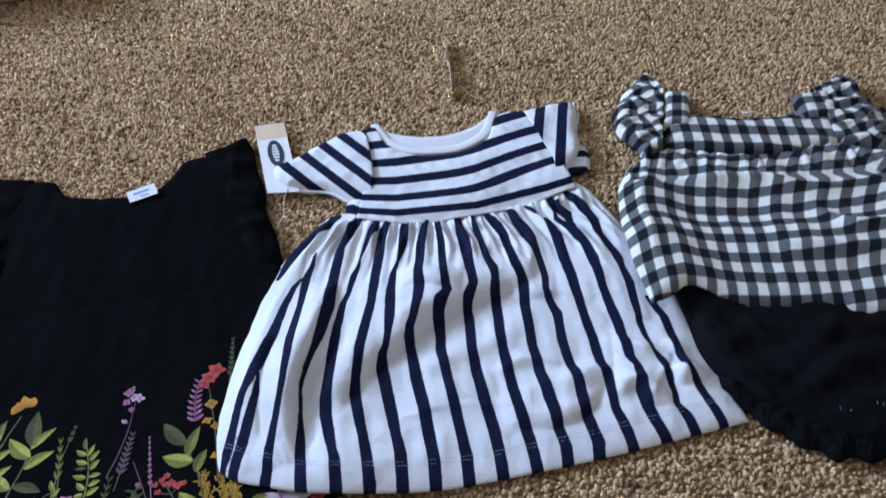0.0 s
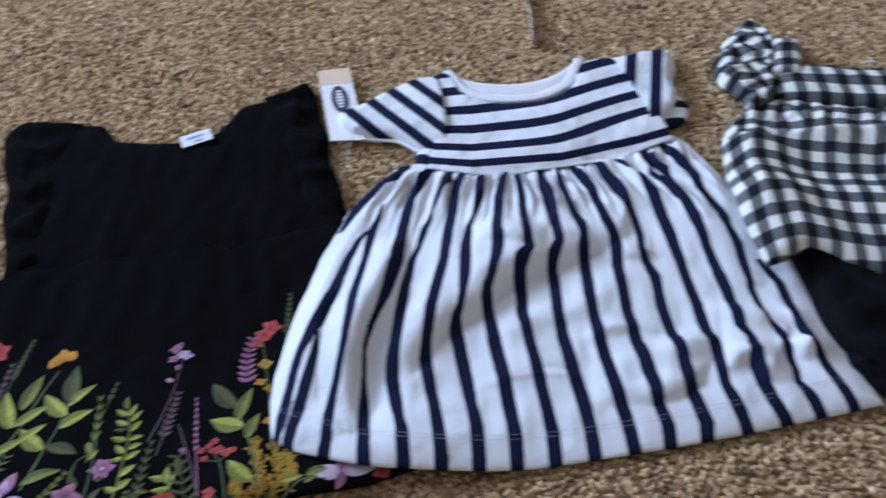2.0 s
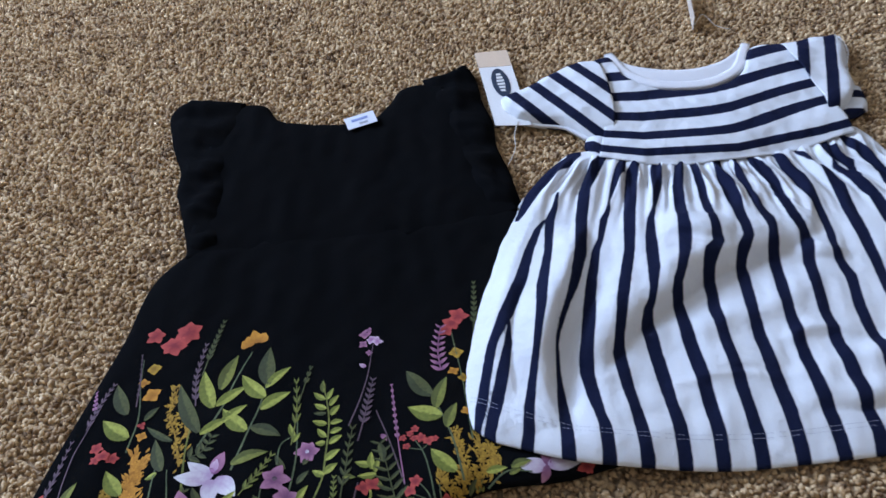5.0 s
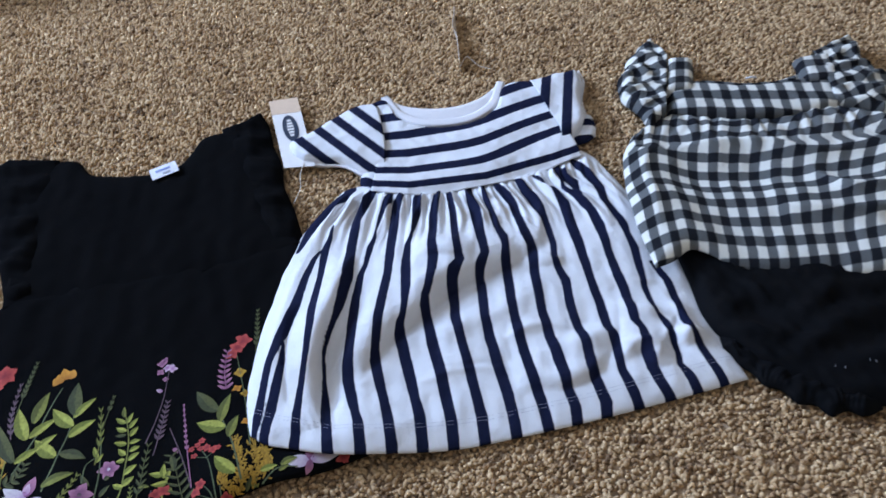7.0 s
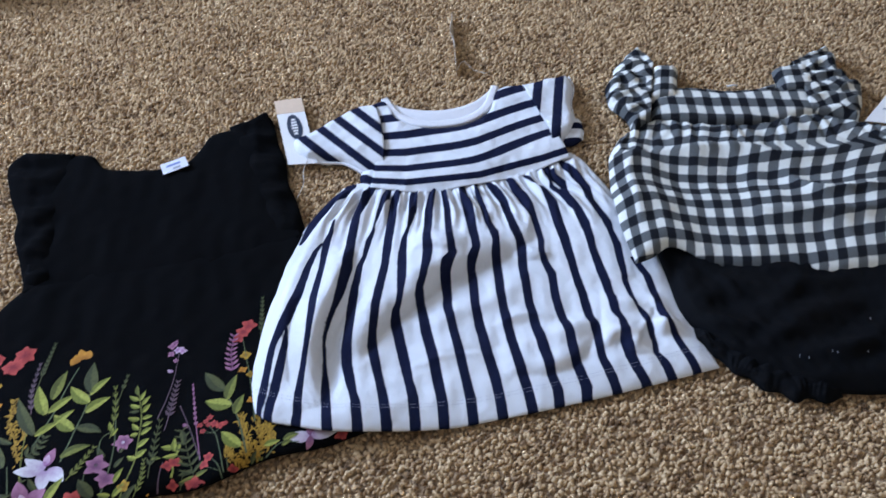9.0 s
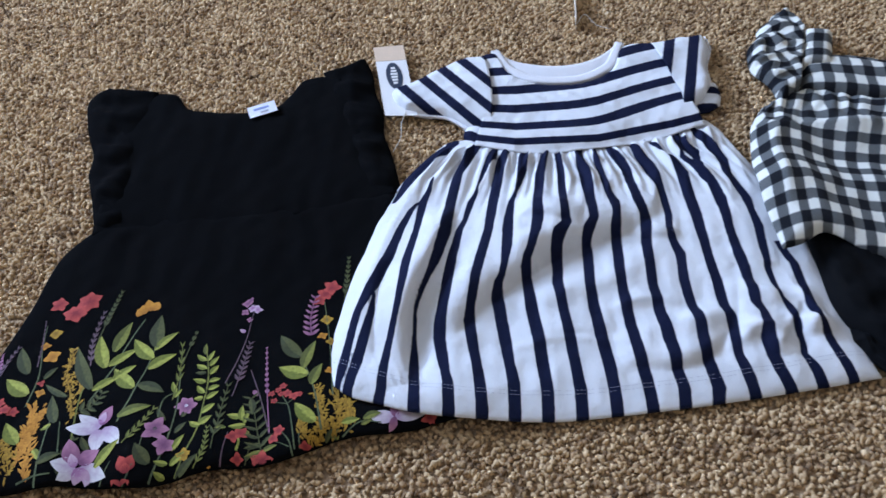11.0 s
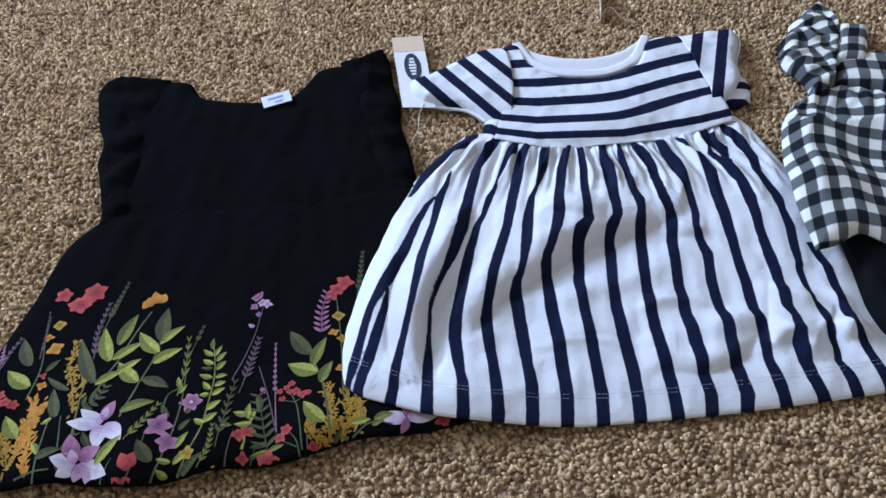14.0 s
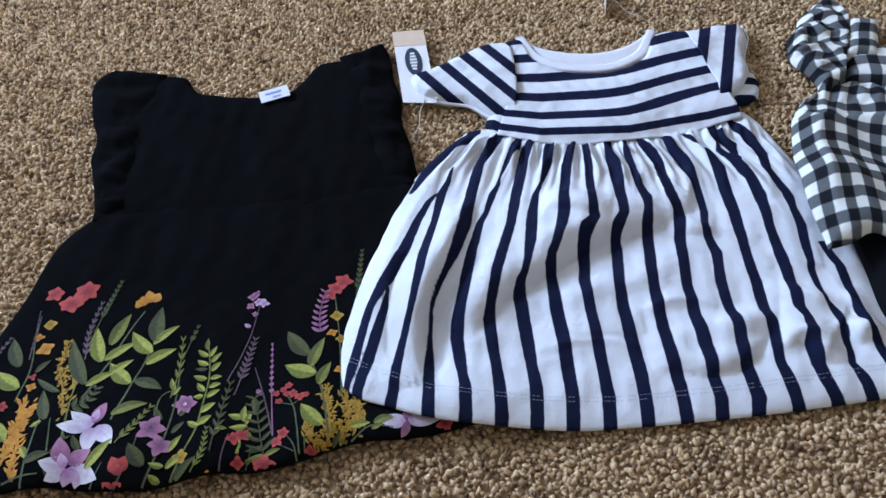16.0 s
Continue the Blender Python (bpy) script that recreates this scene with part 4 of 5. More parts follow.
run((-0.0349, 0.6009, 0.0026), (-0.0395, 0.5814, 0.0047), (-0.0446, 0.566, 0.0031), (-0.0507, 0.542, 0.001), (-0.0521, 0.5305, 0.002), (-0.0561, 0.5201, 0.0034), (-0.0596, 0.4967, 0.0024), (-0.064, 0.4814, 0.0033), (-0.0688, 0.4485, 0.0041), (-0.0705, 0.4324, 0.0045), (-0.0714, 0.4196, 0.0049), (-0.0736, 0.3957, 0.0048), (-0.0749, 0.3818, 0.0052), (-0.0744, 0.3684, 0.0051), (-0.0701, 0.3467, 0.0046), (-0.0675, 0.335, 0.0037), (-0.0645, 0.324, 0.0044), (-0.0627, 0.3021, 0.0047))
run((-0.0218, 0.6012, 0.0021), (-0.0287, 0.5827, 0.0052), (-0.0317, 0.5593, 0.0051), (-0.0359, 0.5179, 0.0049), (-0.0388, 0.4786, 0.0042), (-0.0447, 0.4444, 0.0045), (-0.0475, 0.4261, 0.0044), (-0.0487, 0.415, 0.004), (-0.051, 0.3974, 0.0035), (-0.0514, 0.3858, 0.0048), (-0.0489, 0.3699, 0.0047), (-0.0437, 0.3437, 0.0041), (-0.0409, 0.3279, 0.0045), (-0.0383, 0.3049, 0.0048))
run((-0.0061, 0.6018, 0.0026), (-0.0091, 0.5836, 0.0047), (-0.0101, 0.5631, 0.0046), (-0.0119, 0.5479, 0.003), (-0.0152, 0.531, 0.0015), (-0.0194, 0.5153, 0.0029), (-0.0218, 0.4921, 0.0043), (-0.022, 0.4774, 0.0047), (-0.0225, 0.4561, 0.0046), (-0.0243, 0.4382, 0.0031), (-0.0258, 0.429, 0.0027), (-0.0291, 0.4207, 0.0036), (-0.0296, 0.4094, 0.0053), (-0.0265, 0.3932, 0.0052), (-0.023, 0.3725, 0.0051), (-0.0186, 0.3463, 0.0042), (-0.0155, 0.3313, 0.0049), (-0.0142, 0.3067, 0.0048))
run((0.0124, 0.5971, 0.0036), (0.0065, 0.5566, 0.0045), (0.0032, 0.5041, 0.0043), (0.0038, 0.4907, 0.0052), (0.0018, 0.4729, 0.0046), (-0.0022, 0.4563, 0.0036), (-0.0056, 0.4462, 0.0036), (-0.0063, 0.4367, 0.0045), (-0.0051, 0.4275, 0.0045), (-0.0015, 0.3991, 0.0052), (0.0036, 0.372, 0.0051), (0.0066, 0.3486, 0.005), (0.01, 0.3246, 0.0049), (0.0104, 0.3058, 0.0048))
run((0.0222, 0.5972, 0.0026), (0.0256, 0.5591, 0.0035), (0.026, 0.503, 0.0038), (0.0272, 0.4893, 0.0042), (0.0281, 0.4833, 0.0046), (0.023, 0.4761, 0.006), (0.0198, 0.467, 0.0051), (0.0194, 0.458, 0.0051), (0.0201, 0.4442, 0.0046), (0.0197, 0.4276, 0.0045), (0.0239, 0.3994, 0.0043), (0.0283, 0.3726, 0.0046), (0.0315, 0.3495, 0.0045), (0.035, 0.327, 0.0049), (0.0357, 0.3081, 0.0048))
run((0.0419, 0.6046, 0.0032), (0.0458, 0.5698, 0.0051), (0.0475, 0.5595, 0.0055), (0.05, 0.5141, 0.0048), (0.052, 0.4914, 0.0042), (0.0472, 0.4814, 0.0051), (0.0452, 0.4745, 0.0042), (0.0461, 0.4614, 0.0046), (0.046, 0.4437, 0.0045), (0.0459, 0.4268, 0.0044), (0.0486, 0.4017, 0.0048), (0.0527, 0.375, 0.0051), (0.0573, 0.3513, 0.005), (0.0602, 0.3285, 0.0048), (0.0617, 0.3099, 0.0048))
run((0.0576, 0.6073, 0.0021), (0.0592, 0.5804, 0.0026), (0.0629, 0.5604, 0.003), (0.0665, 0.5317, 0.0039), (0.0709, 0.5156, 0.0048), (0.0721, 0.5007, 0.0038), (0.0708, 0.4863, 0.0047), (0.0713, 0.4608, 0.0046), (0.0711, 0.443, 0.0045), (0.0718, 0.4285, 0.0044), (0.0743, 0.4013, 0.0047), (0.0777, 0.3747, 0.0046), (0.082, 0.3509, 0.0049), (0.086, 0.3299, 0.0048), (0.088, 0.3129, 0.0048))
run((0.0698, 0.606, 0.0021), (0.0738, 0.5919, 0.0036), (0.0807, 0.5788, 0.0046), (0.0862, 0.5643, 0.0045), (0.0903, 0.5371, 0.0044), (0.0929, 0.5204, 0.0053), (0.0971, 0.5018, 0.0052), (0.0969, 0.489, 0.0047), (0.0961, 0.4736, 0.0046), (0.0969, 0.4448, 0.0045), (0.097, 0.431, 0.0044), (0.0996, 0.4035, 0.0047), (0.1043, 0.3757, 0.0054), (0.1071, 0.3546, 0.0049), (0.1079, 0.3483, 0.0045), (0.1119, 0.3311, 0.0048), (0.1116, 0.3099, 0.0047))
run((0.0862, 0.6078, 0.0016), (0.0956, 0.5998, 0.0031), (0.1044, 0.5774, 0.0061), (0.1098, 0.5623, 0.006), (0.1145, 0.5405, 0.0039), (0.1167, 0.5277, 0.0034), (0.1185, 0.5065, 0.0033), (0.1163, 0.4884, 0.0033), (0.118, 0.4789, 0.0037), (0.1232, 0.4623, 0.0046), (0.1233, 0.4476, 0.004), (0.1231, 0.4335, 0.0044), (0.1265, 0.4044, 0.0043), (0.1301, 0.3858, 0.0046), (0.1308, 0.366, 0.0049), (0.1324, 0.355, 0.0049), (0.1374, 0.3325, 0.0052), (0.1355, 0.3133, 0.0047))
run((0.0993, 0.612, 0.0026), (0.1111, 0.6089, 0.0016), (0.1207, 0.5916, 0.0015), (0.129, 0.5857, 0.0031), (0.1365, 0.5639, 0.0055), (0.1386, 0.5418, 0.0054), (0.1396, 0.5275, 0.0053), (0.1423, 0.5077, 0.0052), (0.1432, 0.4942, 0.0047), (0.1458, 0.4629, 0.0041), (0.1474, 0.4484, 0.0045), (0.1494, 0.4342, 0.0044), (0.1514, 0.4049, 0.0043), (0.1547, 0.3967, 0.0051), (0.1553, 0.3798, 0.0038), (0.1557, 0.3605, 0.0041), (0.1606, 0.3419, 0.0048), (0.164, 0.3275, 0.0048))
run((0.1329, 0.627, 0.0026), (0.1371, 0.6153, 0.0052), (0.143, 0.6023, 0.0062), (0.1493, 0.5901, 0.0061), (0.1528, 0.5752, 0.0035), (0.1554, 0.5665, 0.0005))
run((0.139, 0.5843, 0.002), (0.1489, 0.5731, 0.0045), (0.1562, 0.5576, 0.0044), (0.1613, 0.5474, 0.0044), (0.1654, 0.5279, 0.0053), (0.1672, 0.5135, 0.0047), (0.168, 0.4942, 0.0042), (0.1709, 0.4624, 0.0045), (0.1738, 0.4491, 0.0049), (0.1743, 0.4332, 0.0044), (0.1758, 0.4098, 0.0043), (0.1804, 0.399, 0.0038), (0.1796, 0.3777, 0.005), (0.1813, 0.3612, 0.0053), (0.1849, 0.3478, 0.0052), (0.191, 0.3327, 0.0052))
run((0.1499, 0.6359, 0.0027), (0.1576, 0.6201, 0.0047), (0.1661, 0.6026, 0.0051), (0.1754, 0.5819, 0.0056), (0.1771, 0.5631, 0.0045), (0.1839, 0.5434, 0.0044), (0.1887, 0.5285, 0.0048), (0.1901, 0.5151, 0.0033), (0.1933, 0.4961, 0.0042), (0.1932, 0.465, 0.0036), (0.1924, 0.4496, 0.0031), (0.194, 0.436, 0.0026), (0.1963, 0.4152, 0.0021), (0.2012, 0.4062, 0.0034), (0.2047, 0.3923, 0.0029), (0.2062, 0.3742, 0.0025), (0.2045, 0.3628, 0.0029), (0.2097, 0.3537, 0.0044), (0.2147, 0.3383, 0.0048))
run((0.2067, 0.4792, 0.0037), (0.2147, 0.4546, 0.004), (0.2164, 0.4374, 0.004), (0.2188, 0.4067, 0.0038), (0.2253, 0.3821, 0.0037), (0.2308, 0.3639, 0.0041), (0.238, 0.344, 0.0044))


def stripe_field(x, y):
    """0 in the middle of a stripe, 0.222 at its edge, up to 0.5 between two."""
    best = np.full(x.shape, 0.5)
    for xs, ys, hs in RUNS:
        top = 1.0 if ys[0] > 0.575 else ys[0]
        bottom = -1.0 if ys[-1] < 0.40 else ys[-1]
        mid, half = np.interp(-y, -ys, xs), np.interp(-y, -ys, hs)
        half = np.maximum(half, 0.0006)
        s = 0.222 + (np.abs(x - mid) - half) * (0.222 / 0.0050)
        best = np.where((y <= top) & (y >= bottom), np.minimum(best, s), best)
    return np.clip(best, 0.0, 0.5)


RIDGE = spline([(0.118, 0.516), (0.075, 0.483), (0.047, 0.472), (0.029, 0.464), (-0.003, 0.435), (-0.042, 0.400), (-0.066, 0.366)])(np.linspace(0, 1, 60))


def crease(x, y, line, up, near_side, far_side):
    """A fold along a line, steep on its far side, gentle on its near side, fading at both ends."""
    dx, dy = x[..., None] - line[:, 0], y[..., None] - line[:, 1]
    d2 = dx * dx + dy * dy
    i = d2.argmin(axis=-1)
    d = np.sqrt(np.take_along_axis(d2, i[..., None], -1)[..., 0])
    tang = np.gradient(line, axis=0)[i]
    side = np.take_along_axis(dx, i[..., None], -1)[..., 0] * tang[..., 1] - np.take_along_axis(dy, i[..., None], -1)[..., 0] * tang[..., 0]
    t = i / (len(line) - 1)
    ends = np.sin(math.pi * np.clip(t, 0.02, 0.98)) ** 0.6
    if near_side == 0:
        ends = np.clip(np.sin(math.pi * t), 0.0, 1.0) ** 0.8
        return up * ends * np.where(side > 0, (d / far_side) * np.exp(1 - d / far_side), 0.0)
    return up * ends * np.where(side > 0, np.exp(-(d / far_side) ** 1.35), np.exp(-(d / near_side) ** 1.35))


def bump_at(x, y, cx, cy, sx, sy, turn=0.0):
    c, s = math.cos(radians(turn)), math.sin(radians(turn))
    a, b = (x - cx) * c + (y - cy) * s, -(x - cx) * s + (y - cy) * c
    return np.exp(-(a / sx) ** 2 - (b / sy) ** 2)


def line_of(*points):
    return spline(points)(np.linspace(0, 1, 40))


def skirt_height(x, y, u, v):
    s = stripe_count(x, y)
    gathers = (1 - sstep(v, 0.05, 0.40)) * (0.0034 * (1 - 2 * np.abs(np.sin(math.pi * (1.0 * s + 0.3 * ripple(x, y, 0.08, 21))))) + 0.0016 * np.sin(2 * math.pi * 2.3 * s))
    gathers = gathers * sstep(v, 0.02, 0.09)
    z = 0.0030 + 0.0035 * sstep(v, 0.0, 0.1) + gathers + 0.0016 * ripple(x, y, 0.10, 22) * sstep(v, 0.1, 0.4) + 0.0006 * ripple(x, y, 0.022, 23)
    z = z + crease(x, y, RIDGE, 0.019, 0, 0.021)
    # long folds on the near left, falling to the hem
    z = z + crease(x, y, line_of((-0.066, 0.51), (-0.084, 0.434), (-0.093, 0.406), (-0.096, 0.381), (-0.094, 0.344), (-0.090, 0.322)), 0.015, 0, 0.012)
    z = z + crease(x, y, line_of((-0.060, 0.45), (-0.081, 0.40), (-0.087, 0.36), (-0.084, 0.322)), -0.008, 0.007, 0.007)
    z = z + crease(x, y, line_of((-0.100, 0.56), (-0.128, 0.47), (-0.140, 0.41), (-0.146, 0.34)), 0.005, 0.007, 0.009)
    z = z + crease(x, y, line_of((-0.055, 0.56), (-0.078, 0.49), (-0.090, 0.44), (-0.096, 0.40)), 0.003, 0.008, 0.012)
    z = z + crease(x, y, line_of((-0.015, 0.58), (-0.028, 0.51), (-0.045, 0.45), (-0.055, 0.41)), 0.003, 0.008, 0.014)
    z = z + crease(x, y, line_of((-0.015, 0.512), (0.008, 0.509), (0.032, 0.508)), 0.004, 0.007, 0.010)
    z = z + crease(x, y, line_of((0.08, 0.51), (0.115, 0.487), (0.14, 0.485)), 0.004, 0.006, 0.010)
    for a, b, c, up in (((0.104, 0.515), (0.110, 0.54), (0.112, 0.565), 0.003), ((0.05, 0.565), (0.054, 0.54), (0.062, 0.515), 0.003),
                        ((0.145, 0.575), (0.165, 0.55), (0.176, 0.52), 0.004), ((-0.02, 0.36), (0.02, 0.372), (0.06, 0.37), 0.0025),
                        ((0.165, 0.47), (0.185, 0.455), (0.205, 0.452), 0.003), ((0.155, 0.37), (0.175, 0.385), (0.20, 0.378), 0.004),
                        ((0.06, 0.40), (0.09, 0.412), (0.12, 0.408), 0.003), ((0.21, 0.43), (0.222, 0.405), (0.236, 0.385), 0.005)):
        z = z + crease(x, y, line_of(a, b, c), 1.5 * up, 0.010, 0.0045)
    z = z + crease(x, y, line_of((-0.115, 0.46), (-0.127, 0.416), (-0.128, 0.382), (-0.122, 0.341)), 0.006, 0, 0.008)
    # short folds that end in a sharp valley
    for up, far, points in ((0.008, 0.013, ((0.158, 0.400), (0.139, 0.363), (0.111, 0.348), (0.087, 0.348), (0.067, 0.344))),
                            (0.009, 0.012, ((0.203, 0.361), (0.184, 0.363), (0.173, 0.378), (0.158, 0.381))),
                            (0.008, 0.010, ((0.228, 0.384), (0.212, 0.381), (0.205, 0.394))),
                            (0.006, 0.012, ((0.040, 0.484), (0.015, 0.489), (-0.001, 0.492), (-0.014, 0.490))),
                            (0.0035, 0.009, ((0.124, 0.477), (0.103, 0.480), (0.088, 0.479))),
                            (0.0025, 0.009, ((0.065, 0.376), (0.031, 0.376), (0.004, 0.372)))):
        z = z + crease(x, y, line_of(*points), up, 0, far)
    # rumpled corner near the hem
    z = z + 0.007 * bump_at(x, y, 0.184, 0.420, 0.020, 0.009, -20) + 0.009 * bump_at(x, y, 0.217, 0.392, 0.016, 0.009, -35)
    z = z + 0.005 * bump_at(x, y, 0.135, 0.395, 0.030, 0.010, 15) + 0.004 * bump_at(x, y, 0.05, 0.43, 0.05, 0.012, 25)
    z = z - 0.003 * bump_at(x, y, 0.195, 0.385, 0.022, 0.010, -25) - 0.003 * bump_at(x, y, 0.12, 0.372, 0.03, 0.010, 15)
    return over_black(x, y) + 0.001, np.maximum(z, 0.002)


skirt = cloth("skirt", striped, STRIPES,
              [(-0.083, 0.610), (-0.056, 0.611), (-0.016, 0.604), (0.064, 0.609), (0.134, 0.629), (0.166, 0.641), (0.180, 0.630)],
              [(-0.152, 0.322), (-0.142, 0.314), (-0.117, 0.306), (-0.079, 0.2985), (-0.035, 0.298), (0.017, 0.302), (0.060, 0.308), (0.115, 0.317), (0.191, 0.332), (0.259, 0.347)],
              [(-0.083, 0.610), (-0.101, 0.588), (-0.121, 0.553), (-0.143, 0.480), (-0.157, 0.404), (-0.160, 0.350), (-0.152, 0.322)],
              [(0.180, 0.630), (0.210, 0.560), (0.235, 0.470), (0.245, 0.405), (0.259, 0.347)], 280, 140, skirt_height,
              lambda x, y, u, v: (stripe_field(x, y), v), edges="lrb", soft=0.011, label="gathered skirt with upright navy stripes")

# bodice: the stripes run across, parallel between shoulder line and waist


def bodice_lines(x, y, u, v):
    shoulder = 0.743 + (x + 0.054) * 0.19
    waist = np.interp(x, (-0.056, -0.016, 0.064, 0.134, 0.165), (0.604, 0.597, 0.602, 0.622, 0.634))
    f = (shoulder - y) / (shoulder - waist)
    f = f + 0.11 * sstep(x, 0.03, 0.15) * (1 - sstep(f, 0.7, 0.95))
    s = np.interp(f, (-0.42, -0.21, 0.0, 0.216, 0.435, 0.633, 0.813, 0.950, 1.12), (-2, -1, 0, 1, 2, 3, 4, 5, 6))
    return s, u


def bodice_height(x, y, u, v):
    z = 0.0085 + 0.0014 * ripple(x, y, 0.07, 31) + 0.0005 * ripple(x, y, 0.02, 32) + 0.002 * np.sin(math.pi * u) * np.sin(math.pi * np.clip(v, 0.15, 0.95)) - 0.0032 * sstep(v, 0.86, 1.0)
    return over_black(x, y) + 0.0015, z


NECK = [(-0.045, 0.752), (-0.026, 0.715), (-0.004, 0.700), (0.025, 0.695), (0.056, 0.700), (0.082, 0.720), (0.098, 0.764)]
cloth("bodice", striped, STRIPES, [(-0.060, 0.745), NECK[0], NECK[1], NECK[2], NECK[3], NECK[4], NECK[5], NECK[6], (0.136, 0.770)],
      [(-0.056, 0.600), (-0.016, 0.591), (0.064, 0.596), (0.134, 0.616), (0.166, 0.630)],
      [(-0.060, 0.745), (-0.052, 0.70), (-0.048, 0.655), (-0.056, 0.600)], [(0.136, 0.770), (0.143, 0.72), (0.156, 0.669), (0.166, 0.630)],
      110, 60, bodice_height, bodice_lines, edges="t", soft=0.004, thick=0.0008, parallax=2.0, label="bodice with navy stripes running across")


def sleeve_uv(ox, oy, nx, ny, shift):
    n = math.hypot(nx, ny)
    return lambda x, y, u, v: (((x - ox) * nx + (y - oy) * ny) / n / PITCH + shift, v)


def sleeve_height(seed, lift):
    def f(x, y, u, v):
        return np.zeros_like(x) + lift, 0.012 + 0.0018 * ripple(x, y, 0.05, seed) + 0.003 * np.sin(math.pi * v) + 0.0006 * ripple(x, y, 0.02, seed + 1)
    return f


cloth("sleeve", striped, STRIPES, [(-0.052, 0.748), (-0.072, 0.745), (-0.094, 0.729), (-0.128, 0.697), (-0.148, 0.683)], [(-0.042, 0.620), (-0.062, 0.627), (-0.085, 0.645), (-0.111, 0.650), (-0.130, 0.656)],
      [(-0.052, 0.748), (-0.044, 0.70), (-0.040, 0.655), (-0.042, 0.620)], [(-0.148, 0.683), (-0.143, 0.669), (-0.130, 0.656)],
      50, 40, sleeve_height(41, 0.0), sleeve_uv(-0.094, 0.718, -0.77, -0.64, 0.0), edges="rtb", soft=0.004, parallax=2.0)
cloth("sleeve", striped, STRIPES, [(0.126, 0.768), (0.155, 0.775), (0.186, 0.781)], [(0.150, 0.652), (0.160, 0.658), (0.172, 0.672)],
      [(0.126, 0.768), (0.135, 0.72), (0.148, 0.675), (0.150, 0.652)], [(0.186, 0.781), (0.189, 0.761), (0.181, 0.722), (0.181, 0.695), (0.172, 0.672)],
      40, 40, sleeve_height(44, 0.0), sleeve_uv(0.146, 0.76, 0.98, -0.17, 0.0), edges="rtb", soft=0.004, parallax=2.0)
# turned hems of the sleeves: a rolled cuff shows the opening
tube("cuff", [(-0.148, 0.683, 0.004), (-0.144, 0.669, 0.004), (-0.131, 0.6565, 0.004), (-0.111, 0.6505, 0.004), (-0.085, 0.6455, 0.004), (-0.064, 0.629, 0.004)],
     0.0019, WHITE_KNIT, striped, "white turned sleeve hem")
tube("cuff", [(0.186, 0.780, 0.005), (0.189, 0.761, 0.006), (0.181, 0.722, 0.006), (0.181, 0.695, 0.006), (0.172, 0.672, 0.005)],
     0.0008, WHITE_KNIT, striped, "white turned sleeve hem")
cloth("under_sleeve", striped, STRIPES, [(0.160, 0.700), (0.180, 0.704), (0.188, 0.70)], [(0.160, 0.655), (0.174, 0.657), (0.187, 0.667)],
      [(0.160, 0.700), (0.160, 0.655)], [(0.188, 0.70), (0.190, 0.684), (0.187, 0.667)], 16, 16,
      lambda x, y, u, v: (np.zeros_like(x), 0.006 + 0.001 * ripple(x, y, 0.03, 47)), sleeve_uv(0.16, 0.69, -0.1, 1.0, 0.3), soft=0.003)
cloth("underarm", striped, STRIPES, [(-0.066, 0.630), (-0.056, 0.636), (-0.044, 0.63)], [(-0.062, 0.606), (-0.055, 0.600), (-0.044, 0.598)],
      [(-0.066, 0.630), (-0.068, 0.618), (-0.062, 0.606)], [(-0.044, 0.63), (-0.044, 0.598)], 14, 14,
      lambda x, y, u, v: (np.zeros_like(x) + 0.002, 0.005 + 0.001 * ripple(x, y, 0.02, 48)), sleeve_uv(-0.055, 0.62, 0.5, 0.85, 0.3), soft=0.003)

# neckband and the back of the neck behind it


def band(name, line, width, z, material, parent, label="", puff=0.003):
    """A soft band along a curve, wide to the curve's left."""
    c = spline(line)(np.linspace(0, 1, 70))
    d = np.gradient(c, axis=0)
    d /= np.linalg.norm(d, axis=1)[:, None]
    side = np.stack([-d[:, 1], d[:, 0]], axis=1)
    rows = [(0.0, -0.006), (0.0, 0.0), (0.25, puff), (0.75, puff), (1.0, 0.0), (1.0, -0.006)]
    taper = 0.75 + 0.25 * np.sin(np.linspace(0.02, 0.98, len(c)) * math.pi) ** 0.7
    verts = [(*(p + n * width * w * f), z + h) for p, n, w in zip(c, side, taper) for f, h in rows]
    k = len(rows)
    faces = [[i * k + j, i * k + j + 1, (i + 1) * k + j + 1, (i + 1) * k + j] for i in range(len(c) - 1) for j in range(k - 1)]
    faces += [list(range(k)), [len(verts) - 1 - j for j in range(k)]]
    return part_mesh(name, mesh_of(name, verts, faces, material), parent, label)


band("neckband", NECK, 0.0112, 0.0092, WHITE_KNIT, striped, "white ribbed neckband", 0.0005)
cloth("back_neck", striped, WHITE_KNIT, [(-0.041, 0.762), (-0.025, 0.744), (-0.002, 0.735), (0.038, 0.733), (0.066, 0.744), (0.094, 0.772)], [(-0.032, 0.725), (-0.012, 0.705), (0.022, 0.698), (0.052, 0.701), (0.084, 0.728)],
      [(-0.041, 0.762), (-0.032, 0.725)], [(0.094, 0.772), (0.084, 0.728)], 40, 8,
      lambda x, y, u, v: (np.zeros_like(x), 0.0068 - 0.005 * v), edges="t", soft=0.003)

